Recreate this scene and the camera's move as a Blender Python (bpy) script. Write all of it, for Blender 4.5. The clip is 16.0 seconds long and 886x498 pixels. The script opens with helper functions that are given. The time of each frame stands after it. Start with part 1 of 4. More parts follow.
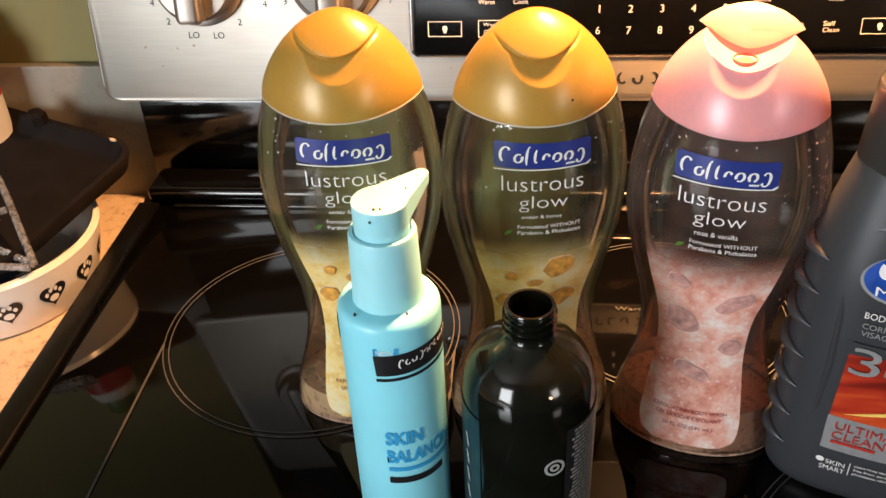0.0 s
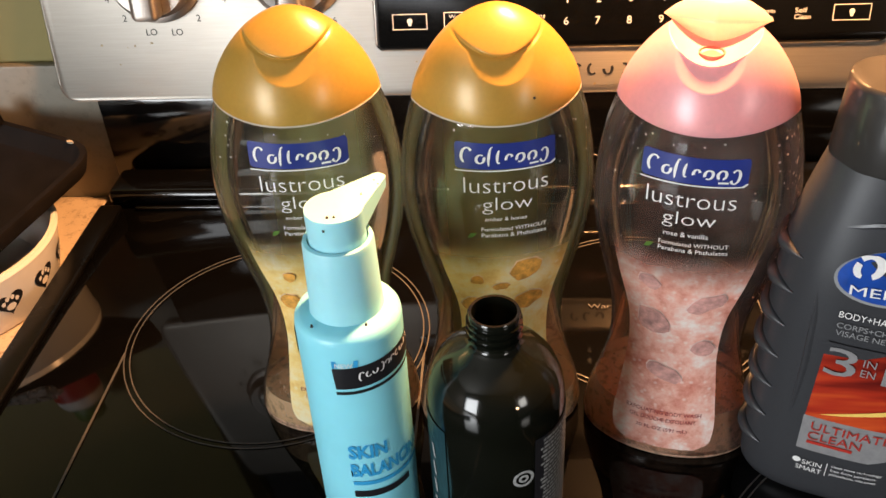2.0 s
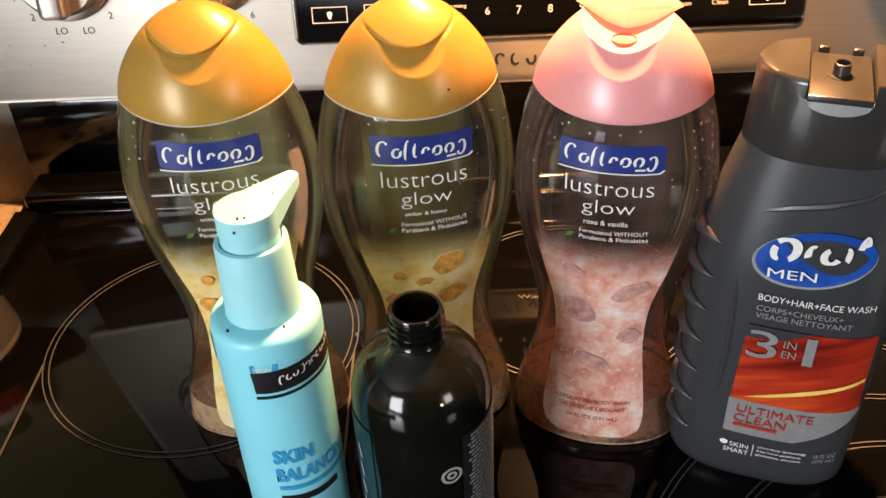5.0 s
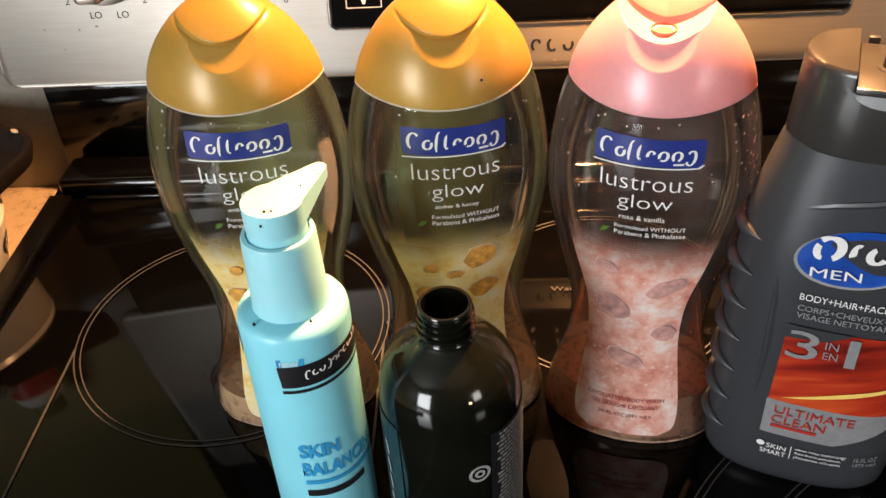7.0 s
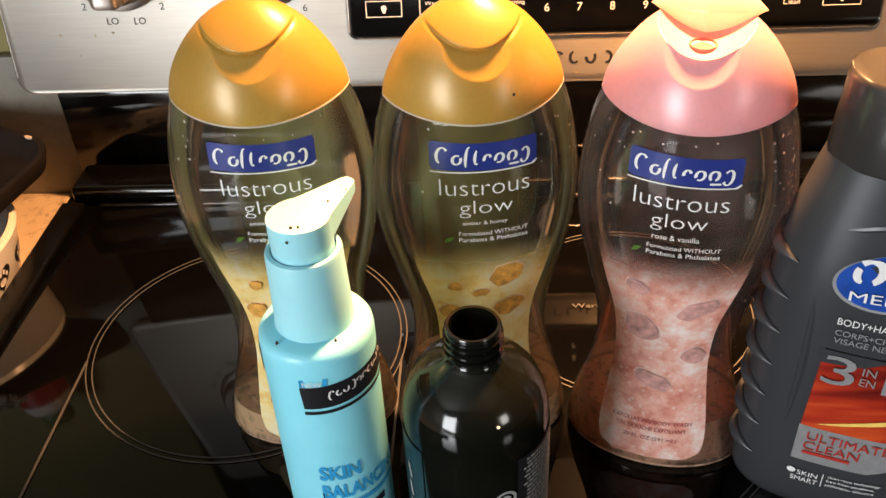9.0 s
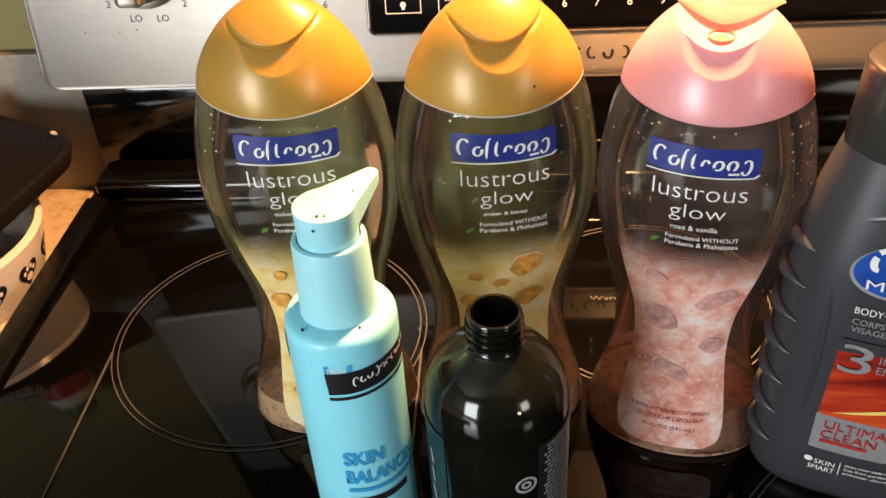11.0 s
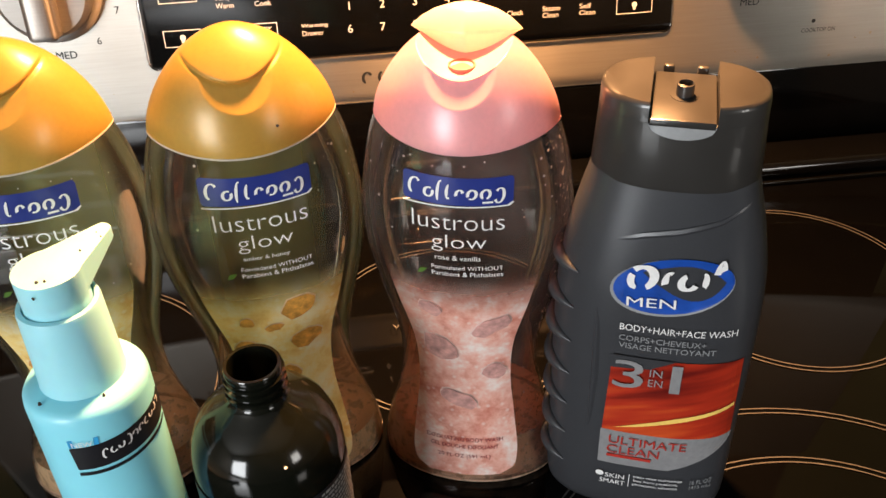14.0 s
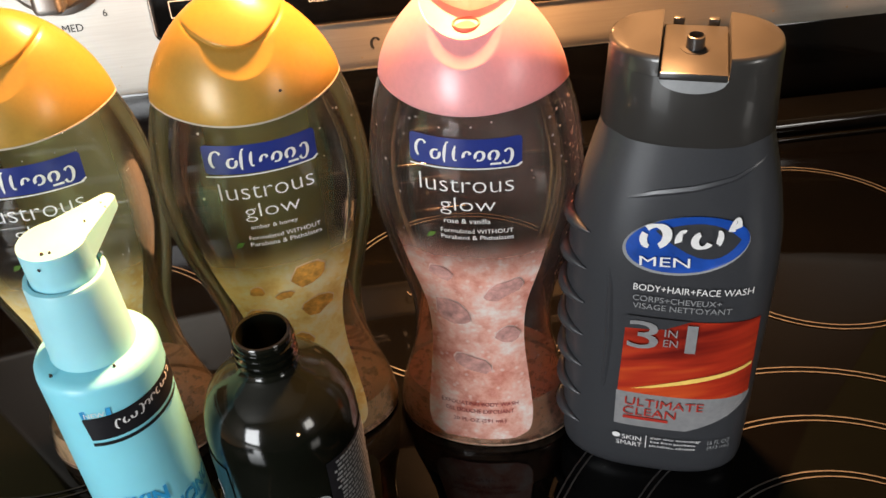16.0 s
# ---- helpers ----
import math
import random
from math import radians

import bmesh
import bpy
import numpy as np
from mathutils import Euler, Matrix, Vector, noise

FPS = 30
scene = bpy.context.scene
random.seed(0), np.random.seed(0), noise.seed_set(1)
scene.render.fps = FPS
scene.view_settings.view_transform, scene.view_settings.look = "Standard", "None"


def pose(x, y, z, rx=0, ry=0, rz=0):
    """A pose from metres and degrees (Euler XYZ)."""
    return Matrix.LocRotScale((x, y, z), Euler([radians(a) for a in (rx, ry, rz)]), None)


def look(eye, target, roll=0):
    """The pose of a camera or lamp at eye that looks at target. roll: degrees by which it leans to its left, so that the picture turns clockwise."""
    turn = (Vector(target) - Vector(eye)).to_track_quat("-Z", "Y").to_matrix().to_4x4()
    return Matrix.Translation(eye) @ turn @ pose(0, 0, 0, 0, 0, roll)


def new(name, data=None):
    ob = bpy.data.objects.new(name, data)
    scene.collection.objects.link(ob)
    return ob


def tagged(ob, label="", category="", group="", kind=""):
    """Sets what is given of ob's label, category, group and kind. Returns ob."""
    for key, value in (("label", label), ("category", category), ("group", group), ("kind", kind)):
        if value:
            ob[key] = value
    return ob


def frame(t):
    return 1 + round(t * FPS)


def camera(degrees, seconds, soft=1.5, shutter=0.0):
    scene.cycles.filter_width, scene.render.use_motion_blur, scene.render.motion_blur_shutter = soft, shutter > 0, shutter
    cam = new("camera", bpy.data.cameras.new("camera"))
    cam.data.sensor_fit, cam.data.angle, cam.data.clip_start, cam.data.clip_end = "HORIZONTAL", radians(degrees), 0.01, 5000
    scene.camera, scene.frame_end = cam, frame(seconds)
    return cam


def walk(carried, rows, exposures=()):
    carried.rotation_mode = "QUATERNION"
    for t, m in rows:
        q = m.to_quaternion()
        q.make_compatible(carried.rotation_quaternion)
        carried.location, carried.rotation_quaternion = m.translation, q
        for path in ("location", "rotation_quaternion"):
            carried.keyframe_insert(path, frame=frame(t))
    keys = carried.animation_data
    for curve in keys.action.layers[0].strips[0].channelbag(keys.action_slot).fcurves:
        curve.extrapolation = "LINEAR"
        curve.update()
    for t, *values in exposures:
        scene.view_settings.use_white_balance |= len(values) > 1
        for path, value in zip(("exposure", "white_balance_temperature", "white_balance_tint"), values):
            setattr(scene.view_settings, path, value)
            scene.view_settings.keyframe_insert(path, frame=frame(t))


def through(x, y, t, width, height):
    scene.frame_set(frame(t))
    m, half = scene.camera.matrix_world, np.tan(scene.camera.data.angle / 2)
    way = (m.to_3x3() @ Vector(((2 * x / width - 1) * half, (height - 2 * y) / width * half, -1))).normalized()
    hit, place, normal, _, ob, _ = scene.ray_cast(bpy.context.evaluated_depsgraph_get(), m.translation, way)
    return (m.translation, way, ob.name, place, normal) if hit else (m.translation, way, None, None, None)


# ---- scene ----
cam = camera(51.5, 16.0)
# seconds, eye in metres, then yaw, pitch and roll in degrees
ROWS = [
    (0, -0.0003, -0.0000, 0.3303, 6.35, -34.83, -2.80),
    (0.5, 0.0069, 0.0089, 0.3274, 6.13, -35.94, -3.29),
    (1, 0.0112, 0.0157, 0.3259, 4.87, -36.21, -3.69),
    (1.5, 0.0086, 0.0157, 0.3291, 4.45, -34.99, -3.19),
    (2, 0.0066, 0.0150, 0.3278, 5.07, -35.64, -3.25),
    (2.5, 0.0058, 0.0130, 0.3281, 5.66, -35.36, -3.42),
    (3, 0.0051, 0.0140, 0.3271, 5.00, -35.58, -3.37),
    (3.5, 0.0035, 0.0179, 0.3258, 2.92, -35.98, -2.37),
    (4, 0.0060, 0.0190, 0.3259, 1.55, -35.75, -2.76),
    (4.2, 0.0086, 0.0214, 0.3244, 0.65, -36.09, -2.70),
    (6.3, 0.0170, 0.0184, 0.3267, 2.01, -36.49, -3.45),
    (6.5, 0.0165, 0.0209, 0.3252, 2.50, -36.93, -3.62),
    (7, 0.0165, 0.0288, 0.3242, 3.51, -37.29, -3.71),
    (7.5, 0.0198, 0.0341, 0.3269, 3.80, -36.67, -4.01),
    (8, 0.0181, 0.0385, 0.3233, 3.73, -37.13, -3.85),
    (8.5, 0.0129, 0.0395, 0.3207, 3.51, -37.30, -3.29),
    (9, 0.0078, 0.0379, 0.3219, 3.79, -36.78, -3.07),
    (9.5, 0.0052, 0.0357, 0.3220, 4.15, -36.78, -3.19),
    (10, 0.0064, 0.0322, 0.3223, 4.66, -36.80, -3.68),
    (12.3, 0.0044, 0.0300, 0.3264, 5.21, -36.63, -3.80),
    (12.5, 0.0122, 0.0280, 0.3278, 5.26, -35.63, -4.57),
    (13, 0.0211, 0.0311, 0.3280, 0.87, -35.31, -2.95),
    (13.5, 0.0309, 0.0344, 0.3284, -2.01, -35.08, -2.58),
    (14, 0.0427, 0.0438, 0.3220, -5.51, -36.25, -2.07),
    (14.5, 0.0512, 0.0516, 0.3159, -7.47, -37.42, -2.02),
    (15, 0.0495, 0.0504, 0.3153, -5.80, -38.11, -3.16),
    (15.5, 0.0457, 0.0471, 0.3146, -4.59, -38.26, -3.48),
    (16, 0.0463, 0.0454, 0.3178, -3.85, -38.10, -4.41),
]


def held(x, y, z, yaw, pitch, roll):
    a, b = radians(yaw), radians(pitch)
    ahead = (-math.sin(a) * math.cos(b), math.cos(a) * math.cos(b), math.sin(b))
    return look((x, y, z), (x + ahead[0], y + ahead[1], z + ahead[2]), roll)


walk(cam, [(t, held(*p)) for t, *p in ROWS])


# ---- world, window light, hood lamp ----
world = bpy.data.worlds.new("world")
scene.world = world
world.use_nodes = True
world.node_tree.nodes["Background"].inputs["Color"].default_value = (0.55, 0.62, 0.7, 1)
world.node_tree.nodes["Background"].inputs["Strength"].default_value = 0.05
WINDOW_POWER, SIDE_POWER, LAMP_POWER = 78.0, 9.0, 8.6


def lamp(name, kind, m, power, colour, size, size_y=None):
    data = bpy.data.lights.new(name, kind)
    data.energy, data.color = power, colour
    if kind == "AREA":
        data.shape = "RECTANGLE" if size_y else "DISK"
        data.size = size
        if size_y:
            data.size_y = size_y
    ob = new(name, data)
    ob.matrix_world = m
    return ob


lamp("window_light", "AREA", look((-1.72, -1.93, 0.40), (-1.45, 0.0, 0.3)), WINDOW_POWER, (0.95, 0.98, 1.0), 1.1, 1.1)
# added fill from the right, where no window is known
lamp("side_fill_light", "AREA", look((1.53, -1.25, 0.45), (0.0, 0.27, 0.1)), SIDE_POWER, (1.0, 0.96, 0.90), 0.5, 0.5)
hood_light = lamp("hood_light", "AREA", look((0.116, 0.470, 0.530), (0.112, 0.430, 0.0)), LAMP_POWER, (1.0, 0.47, 0.18), 0.06)
hood_light.data.spread = radians(105)


# ---- materials ----
def material(name):
    mat = bpy.data.materials.new(name)
    mat.use_nodes = True
    nt = mat.node_tree
    return mat, nt, nt.nodes["Principled BSDF"]


def link(nt, a, b):
    nt.links.new(a, b)


def noise_ramp(nt, scale, stops, detail=6, rough=0.6, stretch=None, kind="noise"):
    """A colour ramp over noise in object space; stops of (place, colour)."""
    tc = nt.nodes.new("ShaderNodeTexCoord")
    out = tc.outputs["Object"]
    if stretch:
        mp = nt.nodes.new("ShaderNodeMapping")
        mp.inputs["Scale"].default_value = stretch
        link(nt, out, mp.inputs["Vector"])
        out = mp.outputs["Vector"]
    if kind == "noise":
        tx = nt.nodes.new("ShaderNodeTexNoise")
        tx.inputs["Scale"].default_value, tx.inputs["Detail"].default_value, tx.inputs["Roughness"].default_value = scale, detail, rough
        fac = tx.outputs["Fac"]
    else:
        tx = nt.nodes.new("ShaderNodeTexVoronoi")
        tx.inputs["Scale"].default_value = scale
        fac = tx.outputs["Distance"]
    link(nt, out, tx.inputs["Vector"])
    ramp = nt.nodes.new("ShaderNodeValToRGB")
    els = ramp.color_ramp.elements
    while len(els) < len(stops):
        els.new(0.5)
    for el, (p, c) in zip(els, stops):
        el.position, el.color = p, (*c, 1)
    link(nt, fac, ramp.inputs["Fac"])
    return ramp.outputs["Color"], fac


def bump(nt, bsdf, fac, strength, distance):
    b = nt.nodes.new("ShaderNodeBump")
    b.inputs["Strength"].default_value, b.inputs["Distance"].default_value = strength, distance
    link(nt, fac, b.inputs["Height"])
    link(nt, b.outputs["Normal"], bsdf.inputs["Normal"])


def paint(name, colour, rough=0.4, metal=0.0, vary=0.12, scale=60, bumps=0.0, coat=0.0, stretch=None, rvary=0.0, subsurface=0.0):
    """Plain paint or plastic with slight uneven tone, gloss and relief."""
    mat, nt, b = material(name)
    lo, hi = tuple(c * (1 - vary) for c in colour), tuple(min(1, c * (1 + vary)) for c in colour)
    col, fac = noise_ramp(nt, scale, [(0.3, lo), (0.7, hi)], stretch=stretch)
    link(nt, col, b.inputs["Base Color"])
    b.inputs["Roughness"].default_value, b.inputs["Metallic"].default_value = rough, metal
    b.inputs["Coat Weight"].default_value = coat
    if subsurface:
        b.inputs["Subsurface Weight"].default_value = subsurface
        b.inputs["Subsurface Radius"].default_value = (0.006, 0.004, 0.003)
        b.inputs["Subsurface Scale"].default_value = 1.0
    if rvary:
        mr = nt.nodes.new("ShaderNodeMapRange")
        mr.inputs["From Min"].default_value, mr.inputs["From Max"].default_value = 0.3, 0.7
        mr.inputs["To Min"].default_value, mr.inputs["To Max"].default_value = max(0.02, rough - rvary), rough + rvary
        link(nt, fac, mr.inputs["Value"])
        link(nt, mr.outputs["Result"], b.inputs["Roughness"])
    if bumps:
        bump(nt, b, fac, 0.3, bumps)
    return mat


def clear_plastic(name, tint, ior=1.45, haze=0.0):
    """A thin clear wall: light passes straight on, gloss grows towards grazing."""
    mat, nt, b = material(name)
    nt.nodes.remove(b)
    out = nt.nodes["Material Output"]
    tr, gl, fr, mix = (nt.nodes.new(k) for k in ("ShaderNodeBsdfTransparent", "ShaderNodeBsdfGlossy", "ShaderNodeFresnel", "ShaderNodeMixShader"))
    tr.inputs["Color"].default_value = (*tint, 1)
    gl.inputs["Roughness"].default_value, fr.inputs["IOR"].default_value = 0.06, ior
    tc, tx = nt.nodes.new("ShaderNodeTexCoord"), nt.nodes.new("ShaderNodeTexNoise")
    tx.inputs["Scale"].default_value = 90
    link(nt, tc.outputs["Object"], tx.inputs["Vector"])
    bp = nt.nodes.new("ShaderNodeBump")
    bp.inputs["Strength"].default_value, bp.inputs["Distance"].default_value = 0.08, 0.0010
    link(nt, tx.outputs["Fac"], bp.inputs["Height"])
    link(nt, bp.outputs["Normal"], gl.inputs["Normal"])
    link(nt, bp.outputs["Normal"], fr.inputs["Normal"])
    link(nt, fr.outputs["Fac"], mix.inputs["Fac"])
    link(nt, tr.outputs["BSDF"], mix.inputs[1])
    link(nt, gl.outputs["BSDF"], mix.inputs[2])
    last = mix.outputs["Shader"]
    # pale diffuse share that imitates light caught by the clear wall
    if haze:
        df, m2 = nt.nodes.new("ShaderNodeBsdfDiffuse"), nt.nodes.new("ShaderNodeMixShader")
        df.inputs["Color"].default_value = (0.75, 0.68, 0.6, 1)
        mr = nt.nodes.new("ShaderNodeMapRange")
        mr.inputs["From Min"].default_value, mr.inputs["From Max"].default_value = 0.5, 0.75
        mr.inputs["To Min"].default_value, mr.inputs["To Max"].default_value = haze * 0.3, haze
        t2 = nt.nodes.new("ShaderNodeTexNoise")
        t2.inputs["Scale"].default_value, t2.inputs["Detail"].default_value = 45, 6
        link(nt, tc.outputs["Object"], t2.inputs["Vector"])
        link(nt, t2.outputs["Fac"], mr.inputs["Value"])
        link(nt, mr.outputs["Result"], m2.inputs["Fac"])
        link(nt, last, m2.inputs[1])
        link(nt, df.outputs["BSDF"], m2.inputs[2])
        last = m2.outputs["Shader"]
    link(nt, last, out.inputs["Surface"])
    return mat


def thin_film(nt, b, colour, cover, through):
    """Turns a print into a thin film: some light shines through it, and where cover is low it is clear."""
    tl, tr, m1, m2 = (nt.nodes.new(k) for k in ("ShaderNodeBsdfTranslucent", "ShaderNodeBsdfTransparent", "ShaderNodeMixShader", "ShaderNodeMixShader"))
    link(nt, colour, tl.inputs["Color"])
    m1.inputs["Fac"].default_value = through
    link(nt, b.outputs["BSDF"], m1.inputs[1])
    link(nt, tl.outputs["BSDF"], m1.inputs[2])
    link(nt, cover, m2.inputs["Fac"])
    link(nt, tr.outputs["BSDF"], m2.inputs[1])
    link(nt, m1.outputs["Shader"], m2.inputs[2])
    link(nt, m2.outputs["Shader"], nt.nodes["Material Output"].inputs["Surface"])


def fade_label(name, stops, scale, low, high, kind="noise"):
    """A printed film: opaque below, fading into the clear wall between the heights low and high."""
    mat, nt, b = material(name)
    col, fac = noise_ramp(nt, scale, stops, detail=8, rough=0.65)
    sp, t2 = nt.nodes.new("ShaderNodeSeparateXYZ"), nt.nodes.new("ShaderNodeTexCoord")
    v = nt.nodes.new("ShaderNodeTexVoronoi")
    v.inputs["Scale"].default_value = scale * 3.2
    link(nt, t2.outputs["Object"], v.inputs["Vector"])
    r2 = nt.nodes.new("ShaderNodeMapRange")
    r2.inputs["From Min"].default_value, r2.inputs["From Max"].default_value = 0.12, 0.3
    r2.inputs["To Min"].default_value, r2.inputs["To Max"].default_value = 0.5, 0.0
    link(nt, v.outputs["Distance"], r2.inputs["Value"])
    mx = nt.nodes.new("ShaderNodeMix")
    mx.data_type = "RGBA"
    mx.inputs[7].default_value = (*stops[-1][1], 1)
    link(nt, r2.outputs["Result"], mx.inputs[0])
    link(nt, col, mx.inputs[6])
    link(nt, mx.outputs[2], b.inputs["Base Color"])
    link(nt, t2.outputs["Object"], sp.inputs["Vector"])
    mr = nt.nodes.new("ShaderNodeMapRange")
    mr.interpolation_type = "SMOOTHSTEP"
    mr.inputs["From Min"].default_value, mr.inputs["From Max"].default_value = low, high
    mr.inputs["To Min"].default_value, mr.inputs["To Max"].default_value = 1.0, 0.0
    link(nt, sp.outputs["Z"], mr.inputs["Value"])
    b.inputs["Roughness"].default_value = 0.35
    thin_film(nt, b, mx.outputs[2], mr.outputs["Result"], 0.15)
    return mat


def soft_label(name, colour):
    """A thin tinted print that fades to clear towards its sides."""
    mat, nt, b = material(name)
    col, fac = noise_ramp(nt, 22, [(0.3, tuple(c * 0.8 for c in colour)), (0.7, tuple(c * 1.2 for c in colour))])
    link(nt, col, b.inputs["Base Color"])
    tc, sp, ab, mr = (nt.nodes.new(k) for k in ("ShaderNodeTexCoord", "ShaderNodeSeparateXYZ", "ShaderNodeMath", "ShaderNodeMapRange"))
    ab.operation, mr.interpolation_type = "ABSOLUTE", "SMOOTHSTEP"
    link(nt, tc.outputs["Object"], sp.inputs["Vector"])
    link(nt, sp.outputs["X"], ab.inputs[0])
    link(nt, ab.outputs[0], mr.inputs["Value"])
    mr.inputs["From Min"].default_value, mr.inputs["From Max"].default_value = 0.018, 0.028
    mr.inputs["To Min"].default_value, mr.inputs["To Max"].default_value = 0.70, 0.0
    b.inputs["Roughness"].default_value = 0.5
    thin_film(nt, b, col, mr.outputs["Result"], 0.20)
    return mat


def gel(name, colour, share):
    """A thin film of gel: partly clear, partly glowing through."""
    mat, nt, b = material(name)
    nt.nodes.remove(b)
    tr, tl, gl, m1, m2, fr = (nt.nodes.new(k) for k in ("ShaderNodeBsdfTransparent", "ShaderNodeBsdfTranslucent", "ShaderNodeBsdfGlossy", "ShaderNodeMixShader", "ShaderNodeMixShader", "ShaderNodeFresnel"))
    df, m3 = nt.nodes.new("ShaderNodeBsdfDiffuse"), nt.nodes.new("ShaderNodeMixShader")
    tl.inputs["Color"].default_value = df.inputs["Color"].default_value = (*colour, 1)
    gl.inputs["Roughness"].default_value, fr.inputs["IOR"].default_value = 0.08, 1.5
    tc, tx, bp, mr = (nt.nodes.new(k) for k in ("ShaderNodeTexCoord", "ShaderNodeTexNoise", "ShaderNodeBump", "ShaderNodeMapRange"))
    tx.inputs["Scale"].default_value, tx.inputs["Detail"].default_value = 260, 8
    bp.inputs["Strength"].default_value, bp.inputs["Distance"].default_value = 0.9, 0.002
    link(nt, tc.outputs["Object"], tx.inputs["Vector"])
    link(nt, tx.outputs["Fac"], bp.inputs["Height"])
    link(nt, bp.outputs["Normal"], gl.inputs["Normal"])
    mr.inputs["From Min"].default_value, mr.inputs["From Max"].default_value = 0.4, 0.7
    mr.inputs["To Min"].default_value, mr.inputs["To Max"].default_value = share * 0.5, share * 1.6
    link(nt, tx.outputs["Fac"], mr.inputs["Value"])
    m3.inputs["Fac"].default_value = 0.45
    link(nt, tl.outputs["BSDF"], m3.inputs[1])
    link(nt, df.outputs["BSDF"], m3.inputs[2])
    link(nt, mr.outputs["Result"], m1.inputs["Fac"])
    link(nt, tr.outputs["BSDF"], m1.inputs[1])
    link(nt, m3.outputs["Shader"], m1.inputs[2])
    link(nt, fr.outputs["Fac"], m2.inputs["Fac"])
    link(nt, m1.outputs["Shader"], m2.inputs[1])
    link(nt, gl.outputs["BSDF"], m2.inputs[2])
    link(nt, m2.outputs["Shader"], nt.nodes["Material Output"].inputs["Surface"])
    return mat


def pearl(name, colour, through):
    """Pearly plastic that lets some light through."""
    mat = paint(name, colour, 0.38, 0.10, 0.05, 500, coat=0.35)
    nt = mat.node_tree
    b = nt.nodes["Principled BSDF"]
    b.inputs["Coat Roughness"].default_value = 0.22
    tl, mx = nt.nodes.new("ShaderNodeBsdfTranslucent"), nt.nodes.new("ShaderNodeMixShader")
    tl.inputs["Color"].default_value = (*[min(1, c * 1.1) for c in colour], 1)
    mx.inputs["Fac"].default_value = through
    link(nt, b.outputs["BSDF"], mx.inputs[1])
    link(nt, tl.outputs["BSDF"], mx.inputs[2])
    link(nt, mx.outputs["Shader"], nt.nodes["Material Output"].inputs["Surface"])
    return mat


def brushed(name, colour, rough):
    """Brushed stainless steel with faint smears."""
    mat, nt, b = material(name)
    col, fac = noise_ramp(nt, 30, [(0.3, tuple(c * 0.9 for c in colour)), (0.7, colour)], stretch=(1, 30, 30))
    link(nt, col, b.inputs["Base Color"])
    b.inputs["Metallic"].default_value = 0.88
    b.inputs["Anisotropic"].default_value = 0.75
    grain = nt.nodes.new("ShaderNodeCombineXYZ")
    grain.inputs[1].default_value, grain.inputs[2].default_value = 0.148, 0.989
    link(nt, grain.outputs[0], b.inputs["Tangent"])
    tc, tx, mr = nt.nodes.new("ShaderNodeTexCoord"), nt.nodes.new("ShaderNodeTexNoise"), nt.nodes.new("ShaderNodeMapRange")
    tx.inputs["Scale"].default_value, tx.inputs["Detail"].default_value = 14, 8
    link(nt, tc.outputs["Object"], tx.inputs["Vector"])
    mr.inputs["To Min"].default_value, mr.inputs["To Max"].default_value = rough - 0.1, rough + 0.12
    link(nt, tx.outputs["Fac"], mr.inputs["Value"])
    link(nt, mr.outputs["Result"], b.inputs["Roughness"])
    bump(nt, b, fac, 0.08, 0.0006)
    return mat


STEEL = brushed("brushed_steel", (0.39, 0.365, 0.325), 0.45)
STEEL_KNOB = brushed("knob_steel", (0.42, 0.385, 0.35), 0.44)
CHROME = paint("bright_trim", (0.75, 0.73, 0.7), 0.18, 1.0, 0.05)
GLASS_TOP = paint("black_ceramic_glass", (0.0014, 0.0013, 0.0012), 0.04, 0.0, 0.3, 8, rvary=0.025)
GLASS_TOP.node_tree.nodes["Principled BSDF"].inputs["Specular IOR Level"].default_value = 0.26
RAIL = paint("satin_black_enamel", (0.0025, 0.0023, 0.0021), 0.30, 0.0, 0.3, 25, rvary=0.06)
RAIL.node_tree.nodes["Principled BSDF"].inputs["Specular IOR Level"].default_value = 0.2
ENAMEL = paint("black_enamel", (0.002, 0.0019, 0.0018), 0.10, 0.0, 0.3, 25, rvary=0.06)
DISPLAY = paint("display_black", (0.003, 0.003, 0.003), 0.17, 0.0, 0.2, 20, rvary=0.05)
RING_INK = paint("ring_ink", (0.055, 0.053, 0.052), 0.4, 0.0, 0.25, 300)
PRINT_WHITE = paint("print_white", (0.72, 0.7, 0.68), 0.5, 0.0, 0.1, 400)
PRINT_DARK = paint("print_dark", (0.012, 0.011, 0.010), 0.5, 0.0, 0.2, 400)
CLEAR_AMBER = clear_plastic("clear_bottle_plastic", (0.93, 0.925, 0.90), 1.5, 0.040)
CLEAR_ROSE = clear_plastic("clear_bottle_plastic_rosy", (0.92, 0.88, 0.86), 1.5, 0.055)
CAP_GOLD = pearl("golden_pearl_plastic", (0.50, 0.305, 0.055), 0.22)
CAP_PINK = pearl("pink_pearl_plastic", (0.84, 0.43, 0.46), 0.20)
# the cap's pink, made paler and yellower as if glowing under the lamp
CAP_LID_LIT = pearl("thin_pink_plastic_lit", (0.95, 0.72, 0.55), 0.4)
# amber and rose gel: orange lamp light refracted in the base is in the colour
GEL_AMBER_GLOW = gel("amber_gel_glow", (1.0, 0.70, 0.42), 1.3)
RIM_GLOW = gel("peach_glow_rim", (1.0, 0.70, 0.50), 1.1)
GEL_FOAM = gel("soap_foam", (1.0, 0.86, 0.74), 1.3)
GEL_ROSE_GLOW = gel("rose_gel_glow", (1.0, 0.64, 0.42), 1.4)
FROSTED = gel("frosted_strip", (0.55, 0.55, 0.55), 0.5)
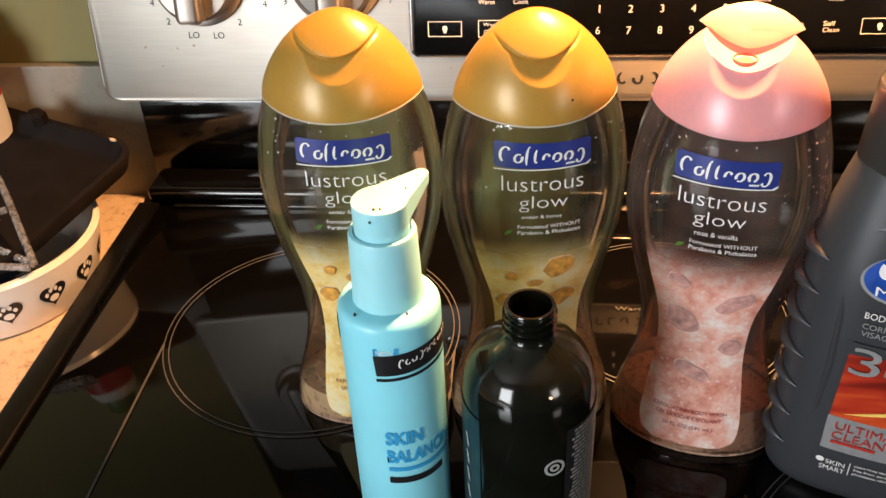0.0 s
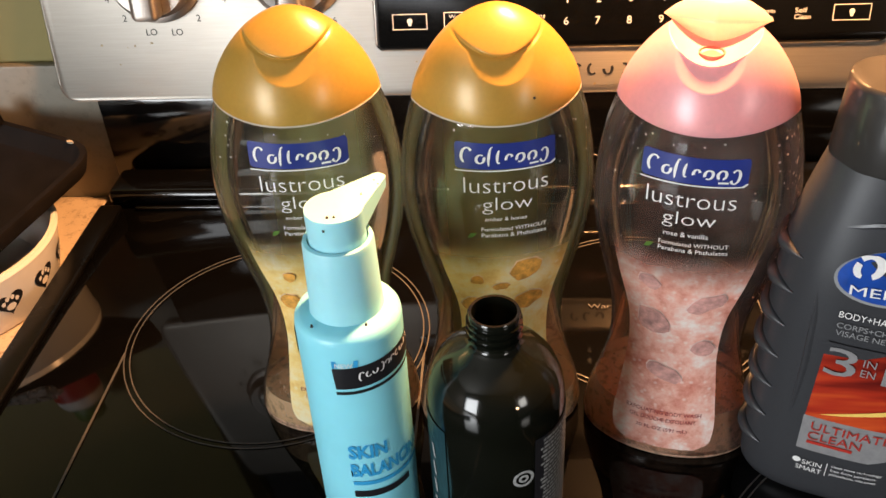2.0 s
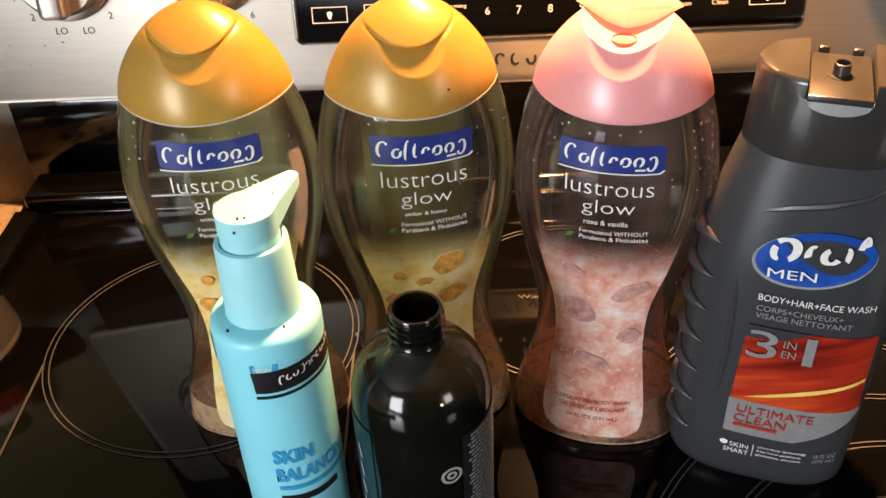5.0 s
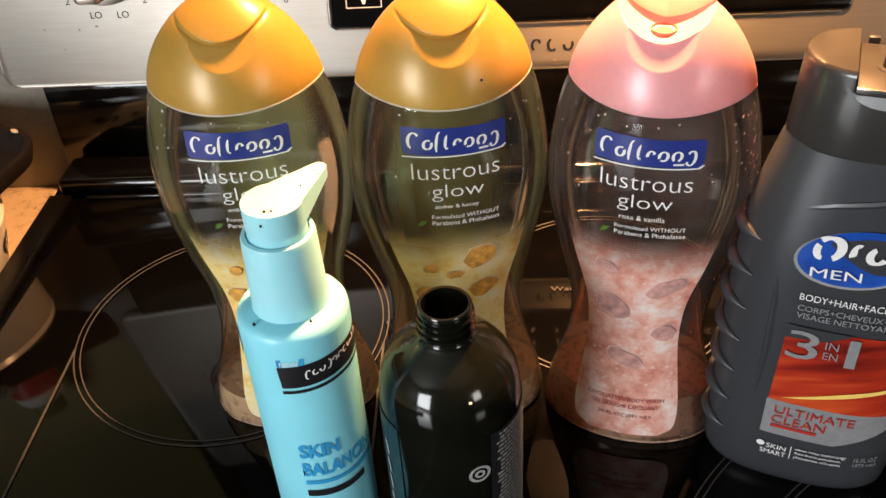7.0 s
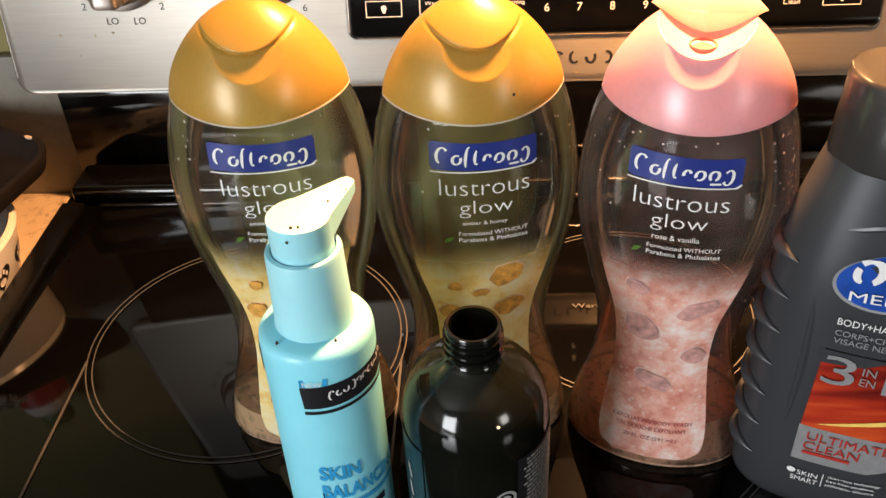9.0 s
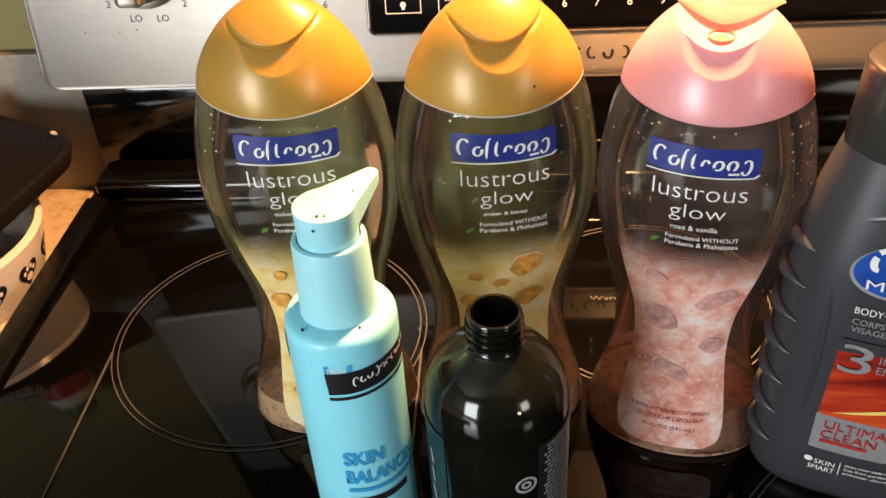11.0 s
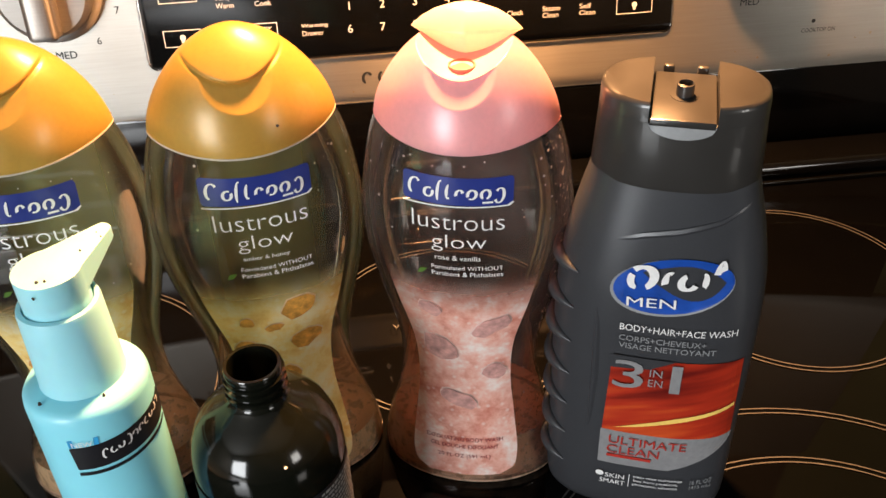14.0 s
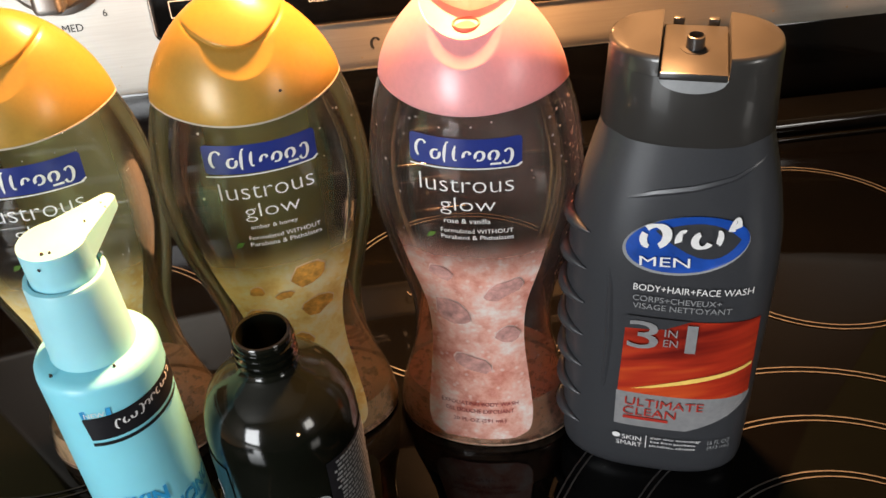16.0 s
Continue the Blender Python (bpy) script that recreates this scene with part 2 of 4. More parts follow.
NAVY = paint("dark_blue_bag", (0.02, 0.028, 0.04), 0.25, 0, 0.4, 60)
# deep red stands for shade within the pink cap's shallow hole
HOLE_SHADE = paint("shaded_pink_hole", (0.55, 0.12, 0.08), 0.5, 0, 0.1, 300)
LABEL_AMBER = fade_label("amber_print", [(0.32, (0.80, 0.46, 0.10)), (0.5, (0.97, 0.73, 0.28)), (0.68, (0.99, 0.90, 0.62))], 70, 0.093, 0.1185)
LABEL_ROSE = fade_label("rose_print", [(0.33, (0.66, 0.20, 0.14)), (0.5, (0.90, 0.48, 0.39)), (0.68, (0.98, 0.86, 0.81))], 85, 0.093, 0.1190)
BACK_OLIVE = soft_label("olive_back_print", (0.23, 0.225, 0.08))
BACK_MAUVE = soft_label("mauve_back_print", (0.105, 0.075, 0.068))
STONE_AMBER = paint("amber_chunk_print", (0.72, 0.34, 0.07), 0.4, 0, 0.45, 260)
STONE_ROSE = paint("rose_chunk_print", (0.58, 0.31, 0.28), 0.4, 0, 0.4, 260)
STONE_RIM = paint("chunk_edge_print", (0.85, 0.62, 0.38), 0.4, 0, 0.2, 260)
STONE_RIM_ROSE = paint("chunk_edge_print_rose", (0.88, 0.62, 0.57), 0.4, 0, 0.2, 260)
BLUE = paint("logo_blue", (0.02, 0.035, 0.22), 0.35, 0, 0.08, 200)
BLUE_BRIGHT = paint("logo_bright_blue", (0.012, 0.07, 0.38), 0.3, 0, 0.35, 70)
WHITE_INK = paint("white_ink", (0.82, 0.82, 0.82), 0.45, 0, 0.06, 500)
GREY_INK = paint("grey_ink", (0.28, 0.29, 0.30), 0.45, 0, 0.06, 500)
MAROON_INK = paint("maroon_ink", (0.30, 0.03, 0.04), 0.45, 0, 0.1, 500)
LEAF_INK = paint("leaf_ink", (0.07, 0.16, 0.02), 0.45, 0, 0.2, 300)
AQUA = paint("aqua_plastic", (0.27, 0.75, 0.90), 0.34, 0, 0.05, 40, subsurface=0.12, rvary=0.06)
AQUA_PUMP = paint("pale_aqua_plastic", (0.37, 0.79, 0.90), 0.36, 0, 0.04, 60, subsurface=0.2, rvary=0.06)
AQUA_INK = paint("blue_ink", (0.03, 0.33, 0.66), 0.45, 0, 0.08, 400)
BLACK_INK = paint("black_ink", (0.012, 0.012, 0.015), 0.4, 0, 0.2, 300)
BLACK_PET = paint("black_glossy_plastic", (0.0045, 0.0052, 0.0035), 0.12, 0, 0.3, 50, rvary=0.04)
TEAL_DARK = paint("dark_teal_label", (0.012, 0.035, 0.042), 0.3, 0, 0.4, 60)
GREY_TEXT = paint("pale_grey_print", (0.32, 0.33, 0.33), 0.5, 0, 0.3, 700)
CHARCOAL = paint("charcoal_plastic", (0.044, 0.046, 0.052), 0.34, 0.1, 0.05, 900, bumps=0.0001, rvary=0.03)
CHARCOAL_CAP = paint("charcoal_cap_plastic", (0.036, 0.034, 0.032), 0.32, 0.10, 0.04, 60, coat=0.4, rvary=0.04)
RED_INK = paint("red_ink", (0.42, 0.03, 0.02), 0.4, 0, 0.1, 400)
SILVER_INK = paint("silver_grey_print", (0.30, 0.30, 0.31), 0.35, 0.2, 0.1, 300)
STREAK = paint("yellow_streak_print", (0.95, 0.62, 0.15), 0.4, 0, 0.1, 300)
SPECK = paint("dark_speck", (0.03, 0.015, 0.01), 0.7, 0, 0.3, 900)
CERAMIC = paint("white_ceramic_glaze", (0.86, 0.83, 0.78), 0.16, 0, 0.06, 30, rvary=0.05)
COLLAR = paint("pale_collar_plastic", (0.50, 0.44, 0.36), 0.25, 0, 0.05, 200)
PAN_DARK = paint("dark_nonstick", (0.008, 0.006, 0.0055), 0.8, 0, 0.35, 60, rvary=0.12)
PAN_DARK.node_tree.nodes["Principled BSDF"].inputs["Specular IOR Level"].default_value = 0.15
OLIVE_WALL = paint("olive_wall_paint", (0.21, 0.175, 0.05), 0.6, 0, 0.08, 12, bumps=0.0006)
HOOD_PAINT = paint("matt_black_hood", (0.006, 0.0055, 0.005), 0.65, 0, 0.2, 20)
CABINET_WOOD = paint("dark_cabinet_wood", (0.030, 0.020, 0.013), 0.45, 0, 0.3, 18, stretch=(6, 6, 1))
CEILING_PAINT = paint("ceiling_paint", (0.50, 0.48, 0.45), 0.7, 0, 0.05, 4)
FRONT_PAINT = paint("front_wall_paint", (0.34, 0.31, 0.27), 0.7, 0, 0.05, 4)
ROOM_WALL = paint("room_paint", (0.14, 0.11, 0.085), 0.7, 0, 0.05, 4)
FLOOR_MAT = paint("floor_vinyl", (0.12, 0.09, 0.065), 0.5, 0, 0.2, 6)
WHITE_PLASTIC = paint("white_plastic", (0.78, 0.78, 0.76), 0.35, 0, 0.05, 30)
RED_PLASTIC = paint("red_label_print", (0.40, 0.02, 0.015), 0.4, 0, 0.1, 60)


def speckled(name, base, dark, light):
    mat, nt, b = material(name)
    c1, f1 = noise_ramp(nt, 140, [(0.35, dark), (0.48, base), (0.62, base), (0.74, light)], detail=10, rough=0.75)
    c2, f2 = noise_ramp(nt, 12, [(0.3, (0.8, 0.8, 0.8)), (0.7, (1, 1, 1))])
    mx = nt.nodes.new("ShaderNodeMix")
    mx.data_type, mx.blend_type = "RGBA", "MULTIPLY"
    mx.inputs[0].default_value = 1.0
    link(nt, c1, mx.inputs[6])
    link(nt, c2, mx.inputs[7])
    link(nt, mx.outputs[2], b.inputs["Base Color"])
    b.inputs["Roughness"].default_value = 0.35
    return mat


LAMINATE = speckled("speckled_laminate", (0.66, 0.52, 0.36), (0.34, 0.24, 0.15), (0.84, 0.74, 0.60))
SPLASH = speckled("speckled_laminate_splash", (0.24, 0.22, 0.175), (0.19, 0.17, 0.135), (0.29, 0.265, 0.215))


def red_swirl():
    """The printed red field with a bright diagonal flare."""
    mat, nt, b = material("red_flare_print")
    tc, sp = nt.nodes.new("ShaderNodeTexCoord"), nt.nodes.new("ShaderNodeSeparateXYZ")
    mp = nt.nodes.new("ShaderNodeMapping")
    mp.inputs["Rotation"].default_value = (0, radians(16), 0)
    link(nt, tc.outputs["Object"], mp.inputs["Vector"])
    tx = nt.nodes.new("ShaderNodeTexNoise")
    mp2 = nt.nodes.new("ShaderNodeMapping")
    mp2.inputs["Scale"].default_value = (12, 1, 95)
    link(nt, mp.outputs["Vector"], mp2.inputs["Vector"])
    link(nt, mp2.outputs["Vector"], tx.inputs["Vector"])
    tx.inputs["Scale"].default_value, tx.inputs["Detail"].default_value = 1.0, 3
    ramp = nt.nodes.new("ShaderNodeValToRGB")
    els = ramp.color_ramp.elements
    for _ in range(2):
        els.new(0.5)
    for el, (p, c) in zip(els, [(0.3, (0.13, 0.008, 0.006)), (0.47, (0.42, 0.03, 0.012)), (0.6, (0.62, 0.09, 0.02)), (0.75, (0.85, 0.3, 0.06))]):
        el.position, el.color = p, (*c, 1)
    link(nt, tx.outputs["Fac"], ramp.inputs["Fac"])
    link(nt, ramp.outputs["Color"], b.inputs["Base Color"])
    b.inputs["Roughness"].default_value = 0.3
    return mat


RED_FLARE = red_swirl()


# ---- mesh helpers ----
def finish(name, bm, mat, smooth=True):
    me = bpy.data.meshes.new(name)
    bmesh.ops.recalc_face_normals(bm, faces=bm.faces)
    bm.to_mesh(me)
    bm.free()
    me.materials.append(mat)
    if smooth:
        me.polygons.foreach_set("use_smooth", [True] * len(me.polygons))
        me.set_sharp_from_angle(angle=radians(38))
    return me


def part(name, bm, mat, parent, label="", smooth=True):
    ob = new(name, finish(name, bm, mat, smooth))
    ob.parent = parent
    return tagged(ob, label) if label else ob


def thing(name, m, label, category, group="", kind=""):
    ob = new(name)
    ob.matrix_world = m
    return tagged(ob, label, category, group, kind)


def setting(name, bm, mat, label, category):
    return tagged(new(name, finish(name, bm, mat)), label, category, kind="structure")


def box(x0, x1, y0, y1, z0, z1, bevel=0.0, segments=2):
    bm = bmesh.new()
    bmesh.ops.create_cube(bm, size=1)
    for v in bm.verts:
        v.co = Vector(((x0 + x1) / 2 + v.co.x * (x1 - x0), (y0 + y1) / 2 + v.co.y * (y1 - y0), (z0 + z1) / 2 + v.co.z * (z1 - z0)))
    if bevel:
        bmesh.ops.bevel(bm, geom=bm.edges[:], offset=bevel, segments=segments, affect="EDGES", profile=0.5)
    return bm


def loft(rings, cap_start=True, cap_end=True):
    """Quads between rings of equally many points."""
    bm = bmesh.new()
    rows = [[bm.verts.new(p) for p in ring] for ring in rings]
    n = len(rows[0])
    for a, b in zip(rows, rows[1:]):
        for i in range(n):
            bm.faces.new((a[i], a[(i + 1) % n], b[(i + 1) % n], b[i]))
    if cap_start:
        bm.faces.new(rows[0][::-1])
    if cap_end:
        bm.faces.new(rows[-1])
    return bm


def lathe(profile, n=48, x=0.0, y=0.0, cap_start=True, cap_end=True):
    """A turned shape from (radius, height) pairs."""
    ring = [(math.cos(2 * math.pi * i / n), math.sin(2 * math.pi * i / n)) for i in range(n)]
    return loft([[(x + r * c, y + r * s, z) for c, s in ring] for r, z in profile], cap_start, cap_end)


def spline(table, z):
    """Smooth value at z of a table of (z, value)."""
    zs, vs = [t[0] for t in table], [t[1] for t in table]
    if z <= zs[0]:
        return vs[0]
    if z >= zs[-1]:
        return vs[-1]
    i = max(k for k in range(len(zs) - 1) if zs[k] <= z)
    m = [0.0] * len(zs)
    for k in range(len(zs)):
        lo, hi = max(k - 1, 0), min(k + 1, len(zs) - 1)
        m[k] = (vs[hi] - vs[lo]) / (zs[hi] - zs[lo])
    h = zs[i + 1] - zs[i]
    t = (z - zs[i]) / h
    return (2 * t**3 - 3 * t**2 + 1) * vs[i] + (t**3 - 2 * t**2 + t) * h * m[i] + (-2 * t**3 + 3 * t**2) * vs[i + 1] + (t**3 - t**2) * h * m[i + 1]


def oval(a, b, z, n=72, power=2.0, cx=0.0, cy=0.0):
    pts = []
    for i in range(n):
        t = 2 * math.pi * i / n
        c, s = math.cos(t), math.sin(t)
        pts.append((cx + a * math.copysign(abs(c) ** (2 / power), c), cy + b * math.copysign(abs(s) ** (2 / power), s), z))
    return pts


def tube(points, radius, n=8, taper=False):
    rings = []
    m = len(points)
    for i, p in enumerate(points):
        d = (Vector(points[min(i + 1, m - 1)]) - Vector(points[max(i - 1, 0)])).normalized()
        side = d.cross(Vector((0, 0, 1)) if abs(d.z) < 0.8 else Vector((0, 1, 0)))
        side = side.normalized() if side.length > 1e-4 else Vector((1, 0, 0))
        up = side.cross(d)
        r = radius * (max(0.15, math.sin(math.pi * (i + 0.4) / (m - 0.2))) if taper else 1)
        rings.append([Vector(p) + r * (math.cos(2 * math.pi * k / n) * side + math.sin(2 * math.pi * k / n) * up) for k in range(n)])
    return loft(rings)


def text_mesh(body, width=None, height=None, bold=0.0):
    """Letters as a flat bmesh in x and z, centred on the origin."""
    cu = bpy.data.curves.new("letters", "FONT")
    cu.body, cu.size, cu.resolution_u, cu.offset = body, 1.0, 3, bold
    ob = new("letters", cu)
    bpy.context.view_layer.update()
    me = bpy.data.meshes.new_from_object(ob)
    bm = bmesh.new()
    bm.from_mesh(me)
    bpy.data.objects.remove(ob)
    bpy.data.curves.remove(cu)
    bpy.data.meshes.remove(me)
    xs, ys = [v.co.x for v in bm.verts], [v.co.y for v in bm.verts]
    x0, x1, y0, y1 = min(xs), max(xs), min(ys), max(ys)
    sx = width / (x1 - x0) if width else height / (y1 - y0)
    sy = height / (y1 - y0) if height else sx
    for v in bm.verts:
        v.co = Vector(((v.co.x - (x0 + x1) / 2) * sx, 0, (v.co.y - (y0 + y1) / 2) * sy))
    return bm


def bars(widths, height, gap, seed=0):
    """Plain bars in place of writing, one under another."""
    bm = bmesh.new()
    z = 0.0
    for w in widths:
        vs = [bm.verts.new(p) for p in ((-w / 2, 0, z), (w / 2, 0, z), (w / 2, 0, z + height), (-w / 2, 0, z + height))]
        bm.faces.new(vs)
        z -= height + gap
    return bm


def outline(points):
    bm = bmesh.new()
    bm.faces.new([bm.verts.new((x, 0, z)) for x, z in points])
    return bm


def swash(w, h, start, end, thick, lean=0.0, n=18):
    """A curved stroke, thin at its ends, leaning to the right."""
    bm = bmesh.new()
    rows = []
    for i in range(n + 1):
        a = radians(start + (end - start) * i / n)
        t = thick * (0.45 + 0.55 * abs(math.cos(a)))
        pair = []
        for q in (-0.5, 0.5):
            x, z = (w / 2 - thick / 2 + q * t) * math.cos(a), (h / 2 - thick / 2 + q * t) * math.sin(a)
            pair.append(bm.verts.new((x + lean * z, 0, z)))
        rows.append(pair)
    for a, b in zip(rows, rows[1:]):
        bm.faces.new((a[0], a[1], b[1], b[0]))
    return bm


def sheet(rows, n=24):
    """A strip grid from rows of (z, left, right)."""
    bm = bmesh.new()
    grid = [[bm.verts.new((l + (r - l) * i / n, 0, z)) for i in range(n + 1)] for z, l, r in rows]
    for a, b in zip(grid, grid[1:]):
        for i in range(n):
            bm.faces.new((a[i], a[i + 1], b[i + 1], b[i]))
    return bm


def rounded(w, h, r, n=5):
    pts = []
    for cx, cz, a0 in ((w / 2 - r, h / 2 - r, 0), (-w / 2 + r, h / 2 - r, 90), (-w / 2 + r, -h / 2 + r, 180), (w / 2 - r, -h / 2 + r, 270)):
        for i in range(n + 1):
            a = radians(a0 + 90 * i / n)
            pts.append((cx + r * math.cos(a), cz + r * math.sin(a)))
    return pts


def dense(bm, length):
    """Cut long edges so that a flat print can follow a curved wall."""
    for _ in range(6):
        long_edges = [e for e in bm.edges if e.calc_length() > length]
        if not long_edges:
            break
        bmesh.ops.subdivide_edges(bm, edges=long_edges, cuts=1, use_grid_fill=True)
        bmesh.ops.triangulate(bm, faces=[f for f in bm.faces if len(f.verts) > 4])
    return bm


def laid(bm, wall, x=0.0, z=0.0, lift=0.0004, turn=0.0):
    """Lays a flat print on the curved front wall(x, z) -> y."""
    c, s = math.cos(radians(turn)), math.sin(radians(turn))
    for v in bm.verts:
        u, w = v.co.x * c - v.co.z * s + x, v.co.x * s + v.co.z * c + z
        v.co = Vector((u, wall(u, w) - lift, w))
    return bm


def pebble(w, h, seed):
    rnd = random.Random(seed)
    n = 11
    return [(w / 2 * math.cos(2 * math.pi * i / n) * rnd.uniform(0.8, 1.1), h / 2 * math.sin(2 * math.pi * i / n) * rnd.uniform(0.75, 1.15)) for i in range(n)]


# ---- setting: room, counter, backsplash ----
setting("floor", box(-2.6, 1.6, -2.0, 0.7, -0.97, -0.92), FLOOR_MAT, "brown vinyl kitchen floor below the range", "floor")
setting("ceiling", box(-2.6, 1.6, -2.0, 0.7, 1.5, 1.55), CEILING_PAINT, "plain pale kitchen ceiling", "ceiling")
setting("wall_back", box(-2.6, 1.6, 0.60, 0.7, -0.92, 1.5), OLIVE_WALL, "olive green painted wall behind the range", "wall")
setting("wall_left", box(-2.6, -2.5, -1.9, 0.60, -0.92, 1.5), ROOM_WALL, "plain beige kitchen wall", "wall")


def joined(boxes):
    """One mesh of several boxes."""
    bm = bmesh.new()
    for b in boxes:
        piece = box(*b)
        tmp = bpy.data.meshes.new("tmp")
        piece.to_mesh(tmp)
        piece.free()
        bm.from_mesh(tmp)
        bpy.data.meshes.remove(tmp)
    return bm


# opening made only for the added fill light
setting("wall_right", joined([(1.5, 1.6, -1.9, -1.53, -0.92, 1.5), (1.5, 1.6, -0.97, 0.60, -0.92, 1.5), (1.5, 1.6, -1.53, -0.97, -0.92, 0.17), (1.5, 1.6, -1.53, -0.97, 0.73, 1.5)]),
        ROOM_WALL, "plain beige kitchen wall with an opening for the added fill light", "wall")
front = joined([(x0, x1, -2.0, -1.9, z0, z1) for x0, x1, z0, z1 in ((-2.6, -2.29, -0.92, 1.5), (-1.15, 1.6, -0.92, 1.5), (-2.29, -1.15, -0.92, -0.16), (-2.29, -1.15, 0.96, 1.5))])
setting("wall_front", front, FRONT_PAINT, "plain beige kitchen wall with a window opening", "wall")
setting("countertop", loft([[(x - 0.001 * k, y, z) for x, y in ((-2.5, -0.3), (-0.2705, -0.3), (-0.2708, 0.33), (-0.2845, 0.5655), (-2.5, 0.5655))] for z, k in ((-0.06, 0), (-0.0215, 0), (-0.02, 1))]), LAMINATE, "beige speckled laminate countertop beside the range", "countertop")
setting("wall_back_left", box(-2.6, -0.2930, 0.5745, 0.5995, -0.92, 1.5), OLIVE_WALL, "olive green painted wall above the counter", "wall")
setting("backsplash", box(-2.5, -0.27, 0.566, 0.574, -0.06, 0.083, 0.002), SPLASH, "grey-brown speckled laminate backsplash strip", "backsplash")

# unseen cabinet, added so the cooktop glass reflects something dark
setting("unseen_cabinet", box(-2.4, -0.305, 0.26, 0.573, 0.40, 1.15, 0.003), CABINET_WOOD, "unseen dark wooden wall cabinet, added to darken reflections in the glass", "cabinet")
# second box: unseen plate added to keep the lit wall out of the reflections
setting("range_hood", joined([(-0.30, 0.46, 0.14, 0.598, 0.55, 0.70, 0.006), (-0.28, 0.446, 0.593, 0.598, 0.24, 0.549)]), HOOD_PAINT, "dark range hood above the cooktop, with an added unseen back plate", "range hood")

# ---- the range ----
stove = thing("range", pose(0, 0, 0), "black glass-top electric range with a stainless control panel", "range")
part("oven_body", box(-0.268, 0.434, -0.08, 0.553, -0.9, -0.0075, 0.004), ENAMEL, stove)
part("cooktop_frame", box(-0.2695, 0.4355, -0.09, 0.5545, -0.007, -0.0022, 0.002), ENAMEL, stove, "black enamel frame round the glass")
glass = part("cooktop_glass", box(-0.2515, 0.4175, -0.07, 0.516, -0.0020, 0.0, 0.0008), GLASS_TOP, stove, "black ceramic glass with a soft shine")
part("rear_ledge", box(-0.262, 0.428, 0.5215, 0.5535, -0.0020, 0.0115, 0.004, 3), ENAMEL, stove)
part("edge_strip", box(-0.243, 0.409, 0.5165, 0.5195, -0.0018, 0.0022, 0.0009), ENAMEL, stove)
for x0, x1 in ((-0.2685, -0.2530), (0.4190, 0.4345)):
    part("side_rail", box(x0, x1, -0.085, 0.5205, -0.0018, 0.0025, 0.002, 3), RAIL, stove)
part("backguard", box(-0.268, 0.434, 0.5565, 0.598, -0.0070, 0.062, 0.002), ENAMEL, stove, "black enamel upright behind the glass")


def ring(cx, cy, r, w=0.0007, start=0, end=360, n=96):
    bm = bmesh.new()
    rows = []
    for i in range(n + 1):
        a = radians(start + (end - start) * i / n)
        rows.append([bm.verts.new((cx + q * math.cos(a), cy + q * math.sin(a), 0.0004)) for q in (r - w / 2, r + w / 2)])
    for a, b in zip(rows, rows[1:]):
        bm.faces.new((a[0], a[1], b[1], b[0]))
    return bm


for cx, cy, radii in ((-0.1197, 0.391, (0.0828, 0.0797)), (0.273, 0.4195, (0.0712, 0.0683)), (0.079, 0.4135, (0.068, 0.065)),
                      (0.204, 0.2085, (0.1228, 0.1200, 0.0932, 0.0904, 0.063, 0.0602))):
    for r in radii:
        part("burner_ring", ring(cx, cy, r), RING_INK, glass, "thin grey ring printed on the glass")
for x in (-0.2010, -0.0385):
    part("bridge_line", box(x - 0.0006, x + 0.0006, 0.05, 0.375, 0.0002, 0.0005), RING_INK, glass)


warm = text_mesh("Warm", width=0.0175, height=0.0036)
for v in warm.verts:
    v.co = Vector((v.co.x + 0.0590, v.co.z + 0.4147, 0.0005))
part("lettering", warm, RING_INK, glass, "grey word printed beside the small burner", smooth=False)


def panel_y(x, z):
    return 0.5621 + 0.15 * (z - 0.1)


def slab(points, front, back, inset=0.0015):
    """A rounded plate on the leaning panel; front and back are lifts off its plane."""
    cx, cz = sum(p[0] for p in points) / len(points), sum(p[1] for p in points) / len(points)
    rings = []
    for lift, s in ((back, 0.0), (front - inset, 0.0), (front, inset)):
        r = []
        for x, z in points:
            px, pz = x - math.copysign(s, x - cx), z - math.copysign(s, z - cz)
            r.append((px, panel_y(px, pz) - lift * 0.989, pz + lift * 0.148))
        rings.append(r)
    return loft(rings)


def shifted(points, x, z):
    return [(px + x, pz + z) for px, pz in points]


panel = part("control_panel", slab(shifted(rounded(0.748, 0.202, 0.011), 0.0825, 0.1615), 0.0, -0.006), STEEL, stove, "brushed stainless steel panel, smeared in places")
part("display_rim", slab(shifted(rounded(0.3165, 0.17, 0.006), 0.0808, 0.1755), 0.0012, -0.002, 0.0008), CHROME, panel, "thin bright metal rim")
display = part("display", slab(shifted(rounded(0.3135, 0.167, 0.0055), 0.0808, 0.1755), 0.0018, -0.001, 0.0005), DISPLAY, panel, "glossy black touch panel")


def panel_text(body, x, z, h, mat, lift=0.0003, owner=None, width=None):
    part("lettering", laid(text_mesh(body, width=width, height=h), panel_y, x, z, lift), mat, owner or panel, smooth=False)


